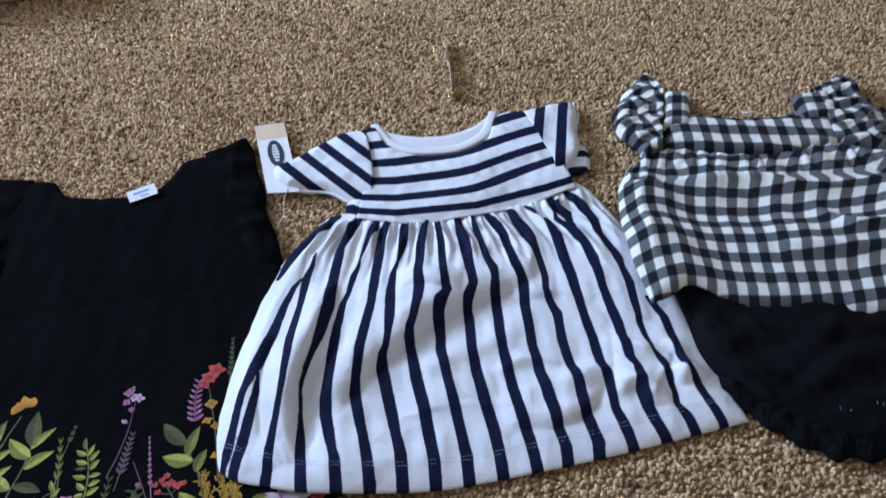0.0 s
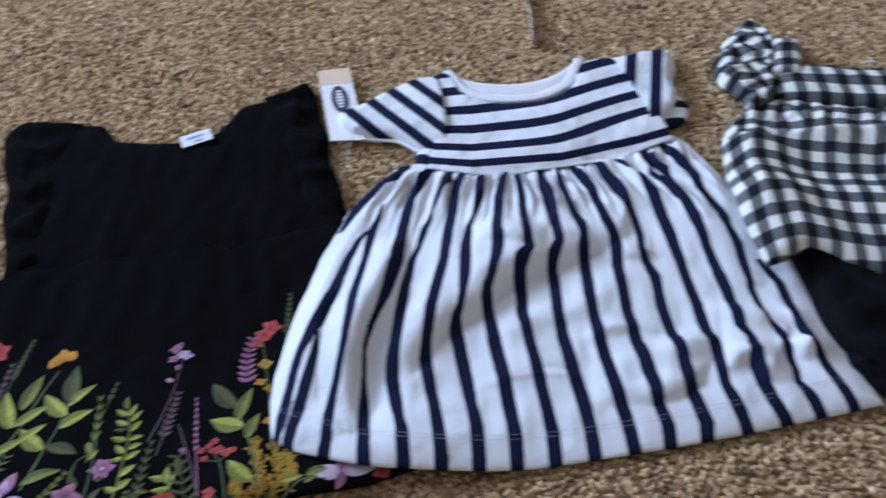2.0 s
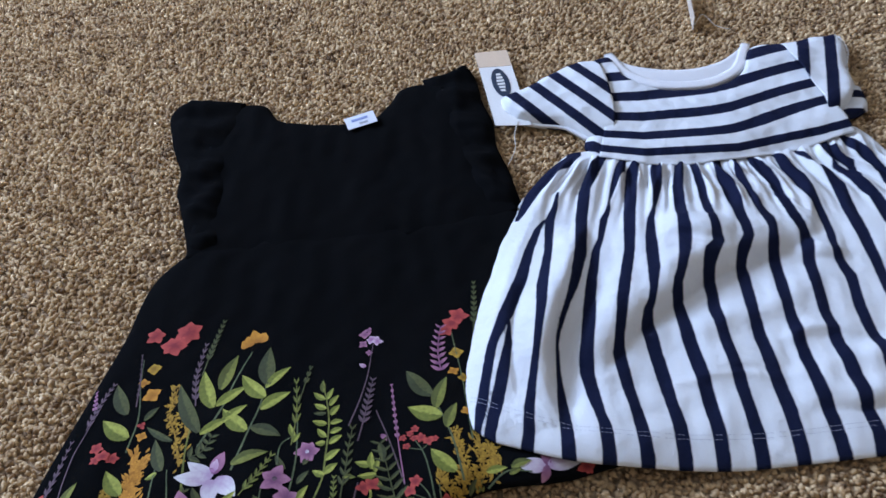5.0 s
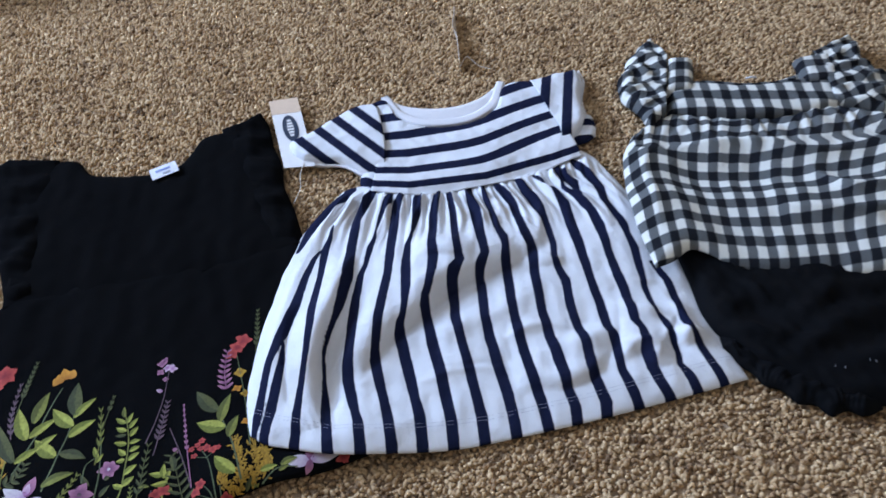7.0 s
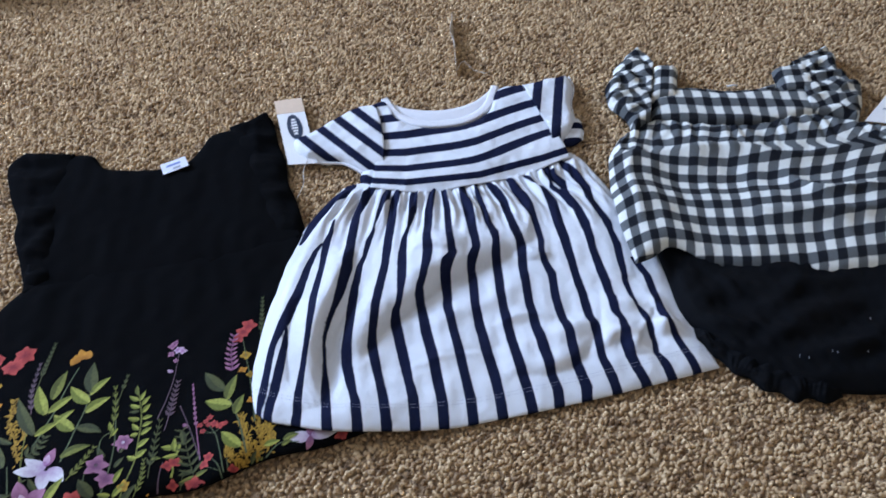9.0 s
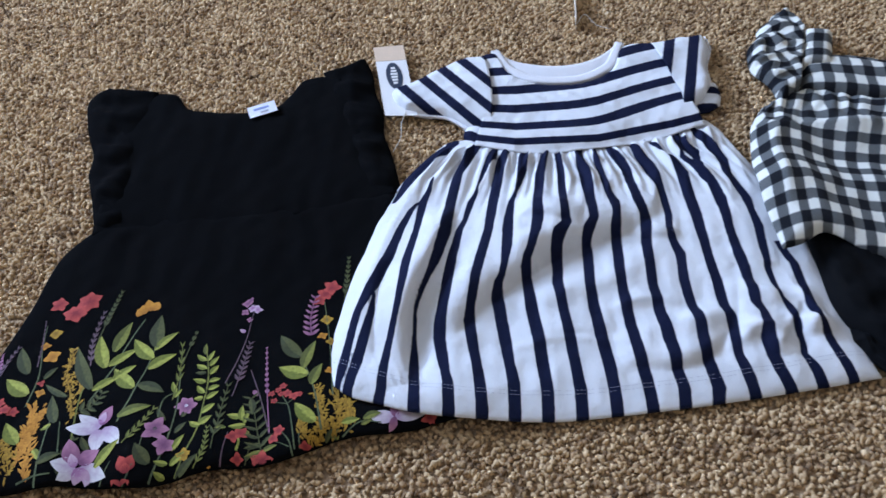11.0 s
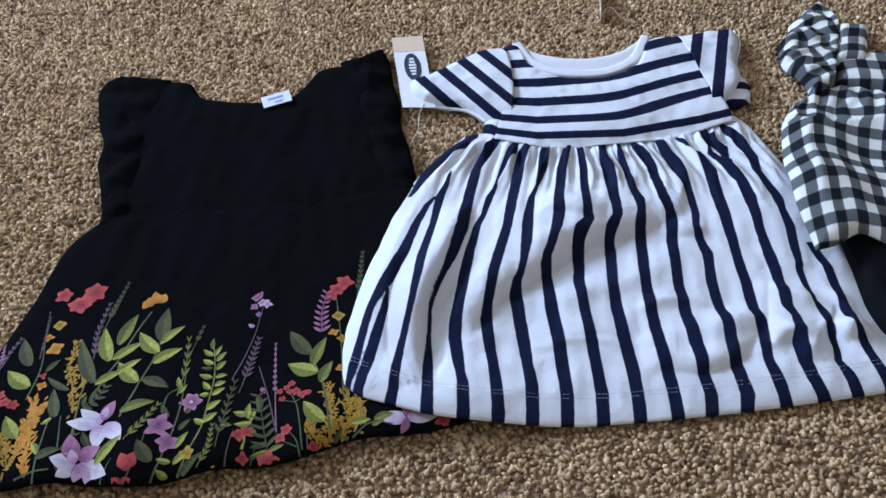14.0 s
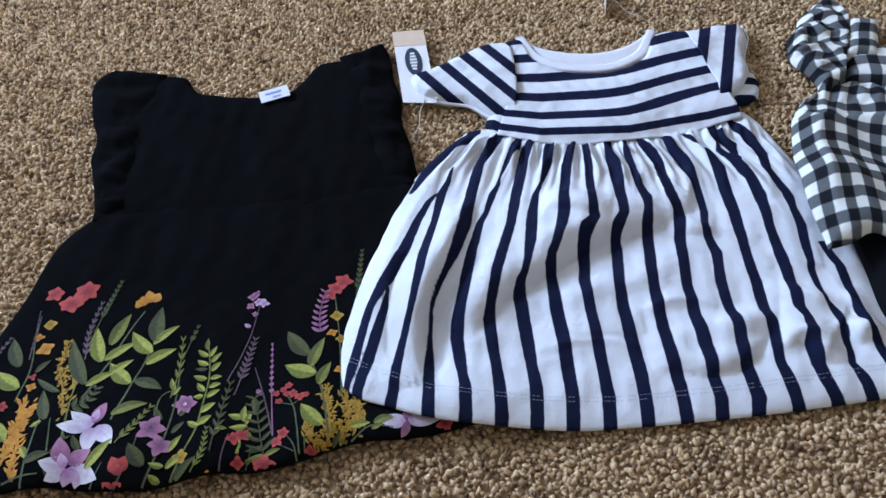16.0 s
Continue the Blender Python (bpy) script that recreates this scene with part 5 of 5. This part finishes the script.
# hem stitching: two rows of short threads
me = skirt.data
hem_tree = BVHTree.FromPolygons([v.co for v in me.vertices], [p.vertices for p in me.polygons])
HEM = spline([(-0.155, 0.343), (-0.125, 0.330), (-0.079, 0.3185), (-0.03, 0.318), (0.017, 0.3215), (0.115, 0.336), (0.191, 0.351), (0.252, 0.366)])
verts, faces = [], []
for row in (0.0, 0.0032):
    for i in range(150):
        if i % 3 == 2 and random.random() < 0.5:
            continue
        a, b = HEM(i / 150), HEM((i + 0.6) / 150)
        n = len(verts)
        for p, w in ((a, 0.0), (b, 0.0), (b, 0.00034), (a, 0.00034)):
            q = (p[0], p[1] + row + w)
            hit = hem_tree.ray_cast(Vector((*q, 1.0)), Vector((0, 0, -1)))
            verts.append((*q, (hit[0].z if hit[0] else 0.01) + 0.0004))
        faces.append([n, n + 1, n + 2, n + 3])
part_mesh("hem_stitching", mesh_of("hem_stitching", verts, faces, NAVY_THREAD, smooth=False), striped, "double row of pale hem stitches")

# ---------------------------------------------------------------- swing tag of the striped dress
tag = thing("swing_tag", "white and tan card price tag with navy oval beside a sleeve", "tag", at=(0, 0, 0))
TAG = [(-0.175, 0.763), (-0.142, 0.767), (-0.116, 0.647), (-0.149, 0.647)]
card("card", tag, TAG, 0.0065, 0.0008, CARD)
card("tan_top", tag, inner(TAG, 0.0, 1.0, 0.0, 0.22), 0.0073, 0.0003, KRAFT, "tan printed top of the tag")
verts, faces = [], []
mid = np.array(inner(TAG, 0.52, 0.52, 0.45, 0.45)[0])
ax = (np.array(TAG[3]) - np.array(TAG[0])) / 0.119
ay = (np.array(TAG[1]) - np.array(TAG[0])) / 0.033
for k in range(28):
    w = 2 * math.pi * k / 28
    p = mid + ax * 0.0235 * math.cos(w) + ay * 0.0085 * math.sin(w)
    verts.append((*p, 0.0078))
oval = part_mesh("oval_mark", mesh_of("oval_mark", verts, [list(range(28))], NAVY_INK, smooth=False), tag, "navy oval mark")
for k in range(6):
    C0 = mid + ax * (-0.0150 + 0.0052 * k)
    C1 = C0 + ax * 0.0034
    w = 0.0040 - 0.0007 * abs(k - 2.5)
    card("white_bar", oval, [tuple(C0 - ay * w), tuple(C0 + ay * w), tuple(C1 + ay * w), tuple(C1 - ay * w)], 0.0079, 0.0002, CARD)
tube("plastic_string", [(-0.128, 0.652, 0.008), (-0.131, 0.635, 0.007), (-0.130, 0.615, 0.006), (-0.136, 0.595, 0.004)], 0.0004, PLASTIC, tag, "thin clear plastic string")

# a second card tag, standing on its long edge behind the neckline
standing = thing("standing_tag", "pale card tag standing on edge on the carpet", "tag", at=(0, 0, 0))
n = 14
verts, faces = [], []
for i in range(n + 1):
    t = i / n
    px = 0.0490 + 0.001 * t
    py = 0.806 + 0.120 * t
    lean = -0.0005 - 0.0045 * sstep(t, 0.45, 0.62) * (1 - sstep(t, 0.62, 1.0))
    top = 0.014 * (1 - 0.2 * t)
    verts += [(px, py, -0.002), (px + 0.0007, py, -0.002), (px + lean + 0.0007, py, top), (px + lean, py, top)]
for i in range(n):
    for k in range(4):
        faces.append([4 * i + k, 4 * i + (k + 1) % 4, 4 * i + 4 + (k + 1) % 4, 4 * i + 4 + k])
faces += [[0, 1, 2, 3], [4 * n + 3, 4 * n + 2, 4 * n + 1, 4 * n]]
part_mesh("card", mesh_of("card", verts, faces, SHADED_CARD, smooth=False), standing)
tube("plastic_string", [(0.050, 0.806, 0.006), (0.058, 0.818, 0.010), (0.072, 0.806, 0.004), (0.086, 0.800, 0.003)], 0.0004, PLASTIC, standing, "thin clear plastic string")

# ---------------------------------------------------------------- black bloomers under the gingham top
bloomers = thing("bloomers", "black cotton baby bloomers with ruffled leg openings", "bloomers", at=(0, 0, 0))


def bloomer_height(x, y, u, v):
    z = 0.012 + 0.0025 * ripple(x, y, 0.08, 51) + 0.0022 * ripple(x * 0.45, y, 0.035, 52) + 0.0013 * ripple(x, y, 0.016, 55) + crease(x, y, line_of((0.30, 0.37), (0.345, 0.385), (0.40, 0.40)), 0.005, 0.012, 0.012)
    z = z + crease(x, y, line_of((0.33, 0.345), (0.38, 0.352), (0.45, 0.345)), 0.006, 0.007, 0.007)
    z = z + crease(x, y, line_of((0.25, 0.40), (0.275, 0.385), (0.31, 0.372), (0.335, 0.36)), 0.006, 0.007, 0.007)
    z = z + crease(x, y, line_of((0.28, 0.43), (0.34, 0.42), (0.40, 0.425)), 0.004, 0.008, 0.010)
    for a, b, c, up in (((0.27, 0.46), (0.285, 0.43), (0.30, 0.39), 0.004), ((0.31, 0.40), (0.335, 0.41), (0.36, 0.44), 0.004), ((0.36, 0.34), (0.40, 0.36), (0.44, 0.40), 0.005),
                        ((0.40, 0.33), (0.45, 0.337), (0.50, 0.36), 0.004), ((0.29, 0.355), (0.31, 0.365), (0.335, 0.37), 0.004), ((0.26, 0.385), (0.29, 0.378), (0.31, 0.385), 0.004)):
        z = z + crease(x, y, line_of(a, b, c), up, 0.006, 0.004)
    return np.zeros_like(x) + 0.004, z


cloth("body", bloomers, BLOOMER, [(0.226, 0.54), (0.34, 0.545), (0.46, 0.545), (0.57, 0.53)],
      [(0.268, 0.362), (0.300, 0.335), (0.335, 0.316), (0.365, 0.310), (0.42, 0.309), (0.47, 0.318), (0.545, 0.365)],
      [(0.226, 0.54), (0.234, 0.457), (0.240, 0.401), (0.268, 0.362)], [(0.57, 0.53), (0.572, 0.45), (0.545, 0.365)], 90, 60, bloomer_height,
      label="creased black cotton body")


def frill_height(x, y, u, v):
    pleat = np.sin(2 * math.pi * (13 * u + 2.2 * ripple(x, y, 0.06, 53) + 0.6 * v))
    return np.zeros_like(x) + 0.002, 0.0085 + 0.0007 * pleat * (0.2 + 0.8 * v) + 0.0022 * ripple(x, y, 0.03, 56) + 0.0014 * ripple(x, y, 0.013, 54)


cloth("leg_ruffle", bloomers, BLOOMER, [(0.246, 0.390), (0.268, 0.380), (0.300, 0.366), (0.330, 0.352), (0.352, 0.345)],
      [(0.244, 0.378), (0.250, 0.371), (0.254, 0.362), (0.263, 0.352), (0.270, 0.339), (0.282, 0.333), (0.291, 0.320), (0.304, 0.317), (0.314, 0.306), (0.327, 0.310), (0.338, 0.304), (0.356, 0.309)],
      [(0.246, 0.390), (0.244, 0.378)], [(0.352, 0.345), (0.356, 0.309)], 150, 30, frill_height, soft=0.004, label="gathered black leg ruffle")
cloth("leg_ruffle", bloomers, BLOOMER, [(0.44, 0.345), (0.50, 0.362), (0.56, 0.40)], [(0.445, 0.312), (0.49, 0.312), (0.515, 0.328), (0.545, 0.342), (0.58, 0.385)],
      [(0.44, 0.345), (0.445, 0.312)], [(0.56, 0.40), (0.58, 0.385)], 100, 24, frill_height, soft=0.004, label="gathered black leg ruffle")

# ---------------------------------------------------------------- the gingham top
top_shirt = thing("gingham_top", "black and white gingham top with ruffled straps", "top", at=(0, 0, 0))
CHECK = 0.0205


def over_striped(x, y):
    return 0.010 * sstep(0.262 - x, -0.03, 0.03) * sstep(0.66 - y, 0.0, 0.05) + 0.013 * sstep(0.56 - y, -0.02, 0.03)


def top_height(x, y, u, v):
    z = 0.009 + 0.002 * ripple(x, y, 0.09, 61) + 0.0006 * ripple(x, y, 0.025, 62)
    z = z + (1 - sstep(v, 0.02, 0.35)) * 0.0015 * np.sin(2 * math.pi * (21 * u + 0.4 * ripple(x, y, 0.05, 63)))
    z = z + crease(x, y, line_of((0.250, 0.622), (0.30, 0.627), (0.361, 0.622), (0.39, 0.610), (0.42, 0.606), (0.46, 0.618)), 0.010, 0.008, 0.014)
    z = z + crease(x, y, line_of((0.361, 0.625), (0.353, 0.585), (0.345, 0.551), (0.337, 0.515)), 0.0022, 0.014, 0.010)
    z = z + crease(x, y, line_of((0.390, 0.590), (0.396, 0.556), (0.410, 0.541), (0.435, 0.538), (0.48, 0.548)), 0.009, 0.012, 0.007)
    z = z + crease(x, y, line_of((0.330, 0.520), (0.389, 0.510), (0.446, 0.508), (0.50, 0.525)), 0.009, 0.016, 0.010)
    z = z + crease(x, y, line_of((0.238, 0.630), (0.221, 0.592), (0.219, 0.541), (0.214, 0.495)), 0.007, 0.010, 0.008)
    return over_striped(x, y), z


def top_uv(x, y, u, v):
    """Whole numbers fall on the black squares; the checks spread and droop over the loose front and slant on the turned side."""
    p, q = x - 0.36, y - 0.55
    a = 3.75 + 47.7 * p - 13.4 * q - 25.7 * p * p - 70.2 * p * q - 28.6 * q * q
    b = 2.10 + 0.6 * p - 39.5 * q + 33.8 * p * p - 0.9 * p * q + 1.6 * q * q
    b = b + 20.0 * np.minimum(0, x - 0.236)
    gathered = sstep(y, 0.618, 0.632)
    a = a + gathered * (0.3 + (x - 0.36) * 5 + 0.15 * ripple(x, y, 0.05, 64))
    b = b + gathered * (0.35 + 0.15 * ripple(x, y, 0.07, 65))
    return a + 0.03 * ripple(x, y, 0.12, 66), b + 0.05 * ripple(x, y, 0.10, 67)


cloth("body", top_shirt, GINGHAM,
      [(0.222, 0.655), (0.247, 0.678), (0.270, 0.690), (0.359, 0.673), (0.459, 0.684), (0.50, 0.668), (0.545, 0.650)],
      [(0.203, 0.456), (0.221, 0.463), (0.238, 0.475), (0.279, 0.457), (0.352, 0.444), (0.394, 0.438), (0.446, 0.441), (0.52, 0.452), (0.585, 0.462)],
      [(0.222, 0.655), (0.207, 0.620), (0.202, 0.588), (0.197, 0.515), (0.203, 0.456)], [(0.545, 0.650), (0.575, 0.58), (0.592, 0.52), (0.585, 0.462)],
      190, 110, top_height, top_uv, soft=0.006, label="gathered gingham body with a stitched hem")


def flat_height(lift, seed, thick=0.011):
    return lambda x, y, u, v: (np.zeros_like(x) + lift, thick + 0.0012 * ripple(x, y, 0.05, seed) + 0.0004 * ripple(x, y, 0.02, seed + 1))


def grid_uv(x, y, u, v):
    p, q = x - 0.36, y - 0.70
    return 4.16 + 49.2 * p - 3.0 * q, 0.07 - 4.3 * p - 34.1 * q


def strap_uv(cx, cy, tilt):
    return lambda x, y, u, v: ((x - cx - (y - cy) * tilt) / 0.0208, (cy - y) / 0.025)


cloth("yoke", top_shirt, GINGHAM, [(0.282, 0.742), (0.317, 0.741), (0.345, 0.731), (0.375, 0.727), (0.405, 0.727), (0.430, 0.732), (0.465, 0.742)],
      [(0.268, 0.687), (0.315, 0.674), (0.359, 0.668), (0.41, 0.669), (0.460, 0.680)],
      [(0.282, 0.742), (0.268, 0.687)], [(0.465, 0.742), (0.460, 0.680)], 60, 24, flat_height(0.001, 71, 0.012), grid_uv, soft=0.004, label="flat gingham yoke")
cloth("strap", top_shirt, GINGHAM, [(0.287, 0.779), (0.303, 0.780), (0.319, 0.776)], [(0.272, 0.719), (0.288, 0.717), (0.304, 0.716)],
      [(0.287, 0.779), (0.280, 0.750), (0.272, 0.719)], [(0.319, 0.776), (0.312, 0.746), (0.304, 0.716)], 16, 24, flat_height(0.005, 73, 0.012), strap_uv(0.298, 0.758, 0.24), soft=0.003)
cloth("strap", top_shirt, GINGHAM, [(0.430, 0.762), (0.452, 0.766), (0.474, 0.770)], [(0.425, 0.714), (0.446, 0.713), (0.468, 0.714)],
      [(0.430, 0.762), (0.428, 0.738), (0.425, 0.714)], [(0.474, 0.770), (0.471, 0.742), (0.468, 0.714)], 16, 24, flat_height(0.005, 75, 0.012), strap_uv(0.452, 0.745, 0.12), soft=0.003)
cloth("back_neckline", top_shirt, GINGHAM, [(0.320, 0.748), (0.36, 0.737), (0.40, 0.735), (0.432, 0.744)], [(0.316, 0.730), (0.36, 0.722), (0.40, 0.720), (0.430, 0.728)],
      [(0.320, 0.748), (0.316, 0.730)], [(0.432, 0.744), (0.430, 0.728)], 30, 8, flat_height(0.0, 77, 0.007), grid_uv, soft=0.003)
tube("neck_stitch", [(0.366, 0.731, 0.0145), (0.372, 0.7305, 0.016), (0.378, 0.731, 0.0145)], 0.0011, THREAD, top_shirt, "white stitch at the neckline")


def flounce_height(waves, amp, lift, seed):
    return lambda x, y, u, v: (np.zeros_like(x) + lift, 0.013 + amp * np.sin(2 * math.pi * (waves * v + 0.25 * ripple(x, y, 0.03, seed))) * (0.25 + 0.75 * u) + 0.0012 * ripple(x, y, 0.018, seed + 1))


def flounce_uv(cx, cy):
    def f(x, y, u, v):
        return (x + 0.3 * (y - cy) + 0.003 * ripple(x, y, 0.03, 81)) / CHECK + 0.16 * np.sin(2 * math.pi * 4 * v) * u, (y - 0.3 * (x - cx) + 0.003 * ripple(x, y, 0.04, 82)) / CHECK
    return f


cloth("strap_ruffle", top_shirt, GINGHAM, [(0.291, 0.790), (0.286, 0.810), (0.279, 0.826)], [(0.266, 0.684), (0.255, 0.674), (0.245, 0.664)],
      [(0.291, 0.790), (0.283, 0.755), (0.275, 0.722), (0.266, 0.684)],
      [(0.279, 0.826), (0.264, 0.817), (0.255, 0.800), (0.245, 0.792), (0.238, 0.770), (0.228, 0.757), (0.225, 0.738), (0.226, 0.716), (0.238, 0.696), (0.245, 0.664)],
      20, 90, flounce_height(5.5, 0.0036, 0.002, 83), flounce_uv(0.26, 0.75), edges="rtb", soft=0.003, label="gathered gingham strap ruffle")
cloth("strap_ruffle", top_shirt, GINGHAM, [(0.456, 0.775), (0.480, 0.788), (0.498, 0.797)], [(0.451, 0.682), (0.480, 0.672), (0.500, 0.664)],
      [(0.456, 0.775), (0.455, 0.745), (0.453, 0.715), (0.451, 0.682)],
      [(0.498, 0.797), (0.514, 0.793), (0.512, 0.765), (0.515, 0.742), (0.525, 0.727), (0.521, 0.707), (0.514, 0.690), (0.500, 0.664)],
      20, 90, flounce_height(5.5, 0.0036, 0.002, 86), flounce_uv(0.49, 0.73), edges="rtb", soft=0.003, label="gathered gingham strap ruffle")
# hem stitching of the top
me = top_shirt.children[0].data
top_tree = BVHTree.FromPolygons([v.co for v in me.vertices], [p.vertices for p in me.polygons])
HEM2 = spline([(0.219, 0.474), (0.240, 0.492), (0.279, 0.473), (0.353, 0.458), (0.395, 0.452), (0.446, 0.455), (0.52, 0.466), (0.58, 0.476)])
verts, faces = [], []
for i in range(120):
    a, b = HEM2(i / 120), HEM2((i + 0.6) / 120)
    n = len(verts)
    for p, w in ((a, 0.0), (b, 0.0), (b, 0.00045), (a, 0.00045)):
        hit = top_tree.ray_cast(Vector((p[0], p[1] + w, 1.0)), Vector((0, 0, -1)))
        verts.append((p[0], p[1] + w, (hit[0].z if hit[0] else 0.02) + 0.0004))
    faces.append([n, n + 1, n + 2, n + 3])
part_mesh("hem_stitching", mesh_of("hem_stitching", verts, faces, THREAD, smooth=False), top_shirt, "row of white hem stitches")

# crotch snaps' stitches on the bloomers
body = bloomers.children[0]
me = body.data
bl_tree = BVHTree.FromPolygons([v.co for v in me.vertices], [p.vertices for p in me.polygons])
for x, y in ((0.326, 0.345), (0.333, 0.342), (0.354, 0.346), (0.358, 0.344), (0.386, 0.345), (0.402, 0.381)):
    hit = bl_tree.ray_cast(Vector((x, y, 1.0)), Vector((0, 0, -1)))
    z = hit[0].z
    tube("snap_stitch", [(x, y - 0.0016, z), (x, y, z + 0.0006), (x + 0.0004, y + 0.0010, z)], 0.00024, GREY_INK, bloomers)

# white card tag beside the gingham top
TAG2 = [(0.575, 0.733), (0.612, 0.722), (0.542, 0.649), (0.504, 0.659)]
tag2 = thing("card_tag", "white card tag with blue print beside the gingham top", "tag", at=(0, 0, 0))
c2 = card("card", tag2, TAG2, 0.010, 0.0008, LIT_GLOSS_CARD)
card("printed_line", c2, inner(TAG2, 0.15, 0.85, 0.38, 0.46), 0.0111, 0.0002, BLUE_INK)
card("printed_line", c2, inner(TAG2, 0.15, 0.90, 0.55, 0.565), 0.0111, 0.0002, GREY_INK)
card("printed_line", c2, inner(TAG2, 0.2, 0.6, 0.70, 0.73), 0.0111, 0.0002, GREY_INK)

# ---------------------------------------------------------------- an unidentified pink object at the far side
pink = thing("folded_cloth", "pale pink object in stacked layers on the carpet", "cloth", at=(0, 0, 0))
# stacked layers stand in for the object; the top one lengthens its shadow
for k, (z, out) in enumerate(((0.004, 0.0), (0.040, 0.004), (0.076, 0.010))):
    cloth("fold", pink, PINK, [(-0.95, 1.30), (-0.70, 1.28), (-0.50, 1.25)], [(-0.93, 1.055 - out), (-0.70, 1.06 - out), (-0.515, 1.10 - out)],
          [(-0.95, 1.30), (-0.94, 1.15), (-0.93, 1.055 - out)], [(-0.50, 1.25), (-0.490, 1.17), (-0.515, 1.10 - out)], 40, 24,
          lambda x, y, u, v, z=z: (np.zeros_like(x) + z, 0.034 + 0.002 * ripple(x, y, 0.1, 91)), soft=0.012, thick=0.006)

# ---------------------------------------------------------------- carpet pile
rng = np.random.RandomState(7)
step = 0.0034
gx, gy = np.meshgrid(np.arange(-0.95, 0.75, step), np.arange(0.14, 1.30, step))
gx[1::2] += step / 2
cx = (gx + rng.uniform(-0.4, 0.4, gx.shape) * step).ravel()
cy = (gy + rng.uniform(-0.4, 0.4, gy.shape) * step).ravel()
hidden = ((cx > -0.38) & (cx < -0.20) & (cy > 0.27) & (cy < 0.63)) | ((cx > -0.10) & (cx < 0.17) & (cy > 0.34) & (cy < 0.58)) | ((cx > 0.27) & (cx < 0.52) & (cy > 0.48) & (cy < 0.65))
cx, cy = cx[~hidden], cy[~hidden]
clump = ripple(cx, cy, 0.0125, 17) + 0.7 * ripple(cx, cy, 0.007, 18)
keep = (clump > -1.55) | (rng.random_sample(len(cx)) < 0.25)  # gaps between the tufts
cx, cy, clump = cx[keep], cy[keep], clump[keep]
n = len(cx)
high = 0.0082 + 0.0007 * np.clip(clump, -1.4, 1.4) + rng.uniform(-0.0004, 0.0004, n)
rad = rng.uniform(0.0014, 0.0027, n)
turn = rng.uniform(0, 2 * math.pi, n)
leanx = rng.normal(0, 0.0024, n) + 0.0016 * ripple(cx, cy, 0.011, 19)
leany = rng.normal(0, 0.0024, n) + 0.0016 * ripple(cx, cy, 0.011, 20)
sides = 4
rows = ((0.0, 0.9, 0.0), (0.74, 1.05, 0.6))
per = sides * 2 + 1
v = np.empty((n, per, 3))
for r, (h, w, l) in enumerate(rows):
    for k in range(sides):
        a = turn + 2 * math.pi * k / sides + 0.7 * r
        wob = rng.uniform(0.5, 1.5, n)
        v[:, r * sides + k, 0] = cx + leanx * l + rad * w * wob * np.cos(a)
        v[:, r * sides + k, 1] = cy + leany * l + rad * w * wob * np.sin(a)
        v[:, r * sides + k, 2] = -0.0090 + high * h * rng.uniform(0.85, 1.1, n)
v[:, -1, 0], v[:, -1, 1], v[:, -1, 2] = cx + leanx, cy + leany, -0.0090 + high
quads = []
for k in range(sides):
    j = (k + 1) % sides
    quads += [[k, j, sides + j], [k, sides + j, sides + k], [sides + k, sides + j, 2 * sides]]
quads = np.array(quads)
tris = (quads[None] + (np.arange(n) * per)[:, None, None]).reshape(-1, 3)
me = bpy.data.meshes.new("carpet_pile")
me.vertices.add(n * per)
me.vertices.foreach_set("co", v.astype(np.float32).ravel())
me.loops.add(len(tris) * 3)
me.loops.foreach_set("vertex_index", tris.astype(np.int32).ravel())
me.polygons.add(len(tris))
me.polygons.foreach_set("loop_start", np.arange(0, len(tris) * 3, 3, dtype=np.int32))
me.polygons.foreach_set("use_smooth", np.ones(len(tris), dtype=bool))
me.update(calc_edges=True)
me.materials.append(CARPET)
tagged(new("carpet_pile", me), "beige tan and brown speckled carpet pile", "carpet", kind="stuff")
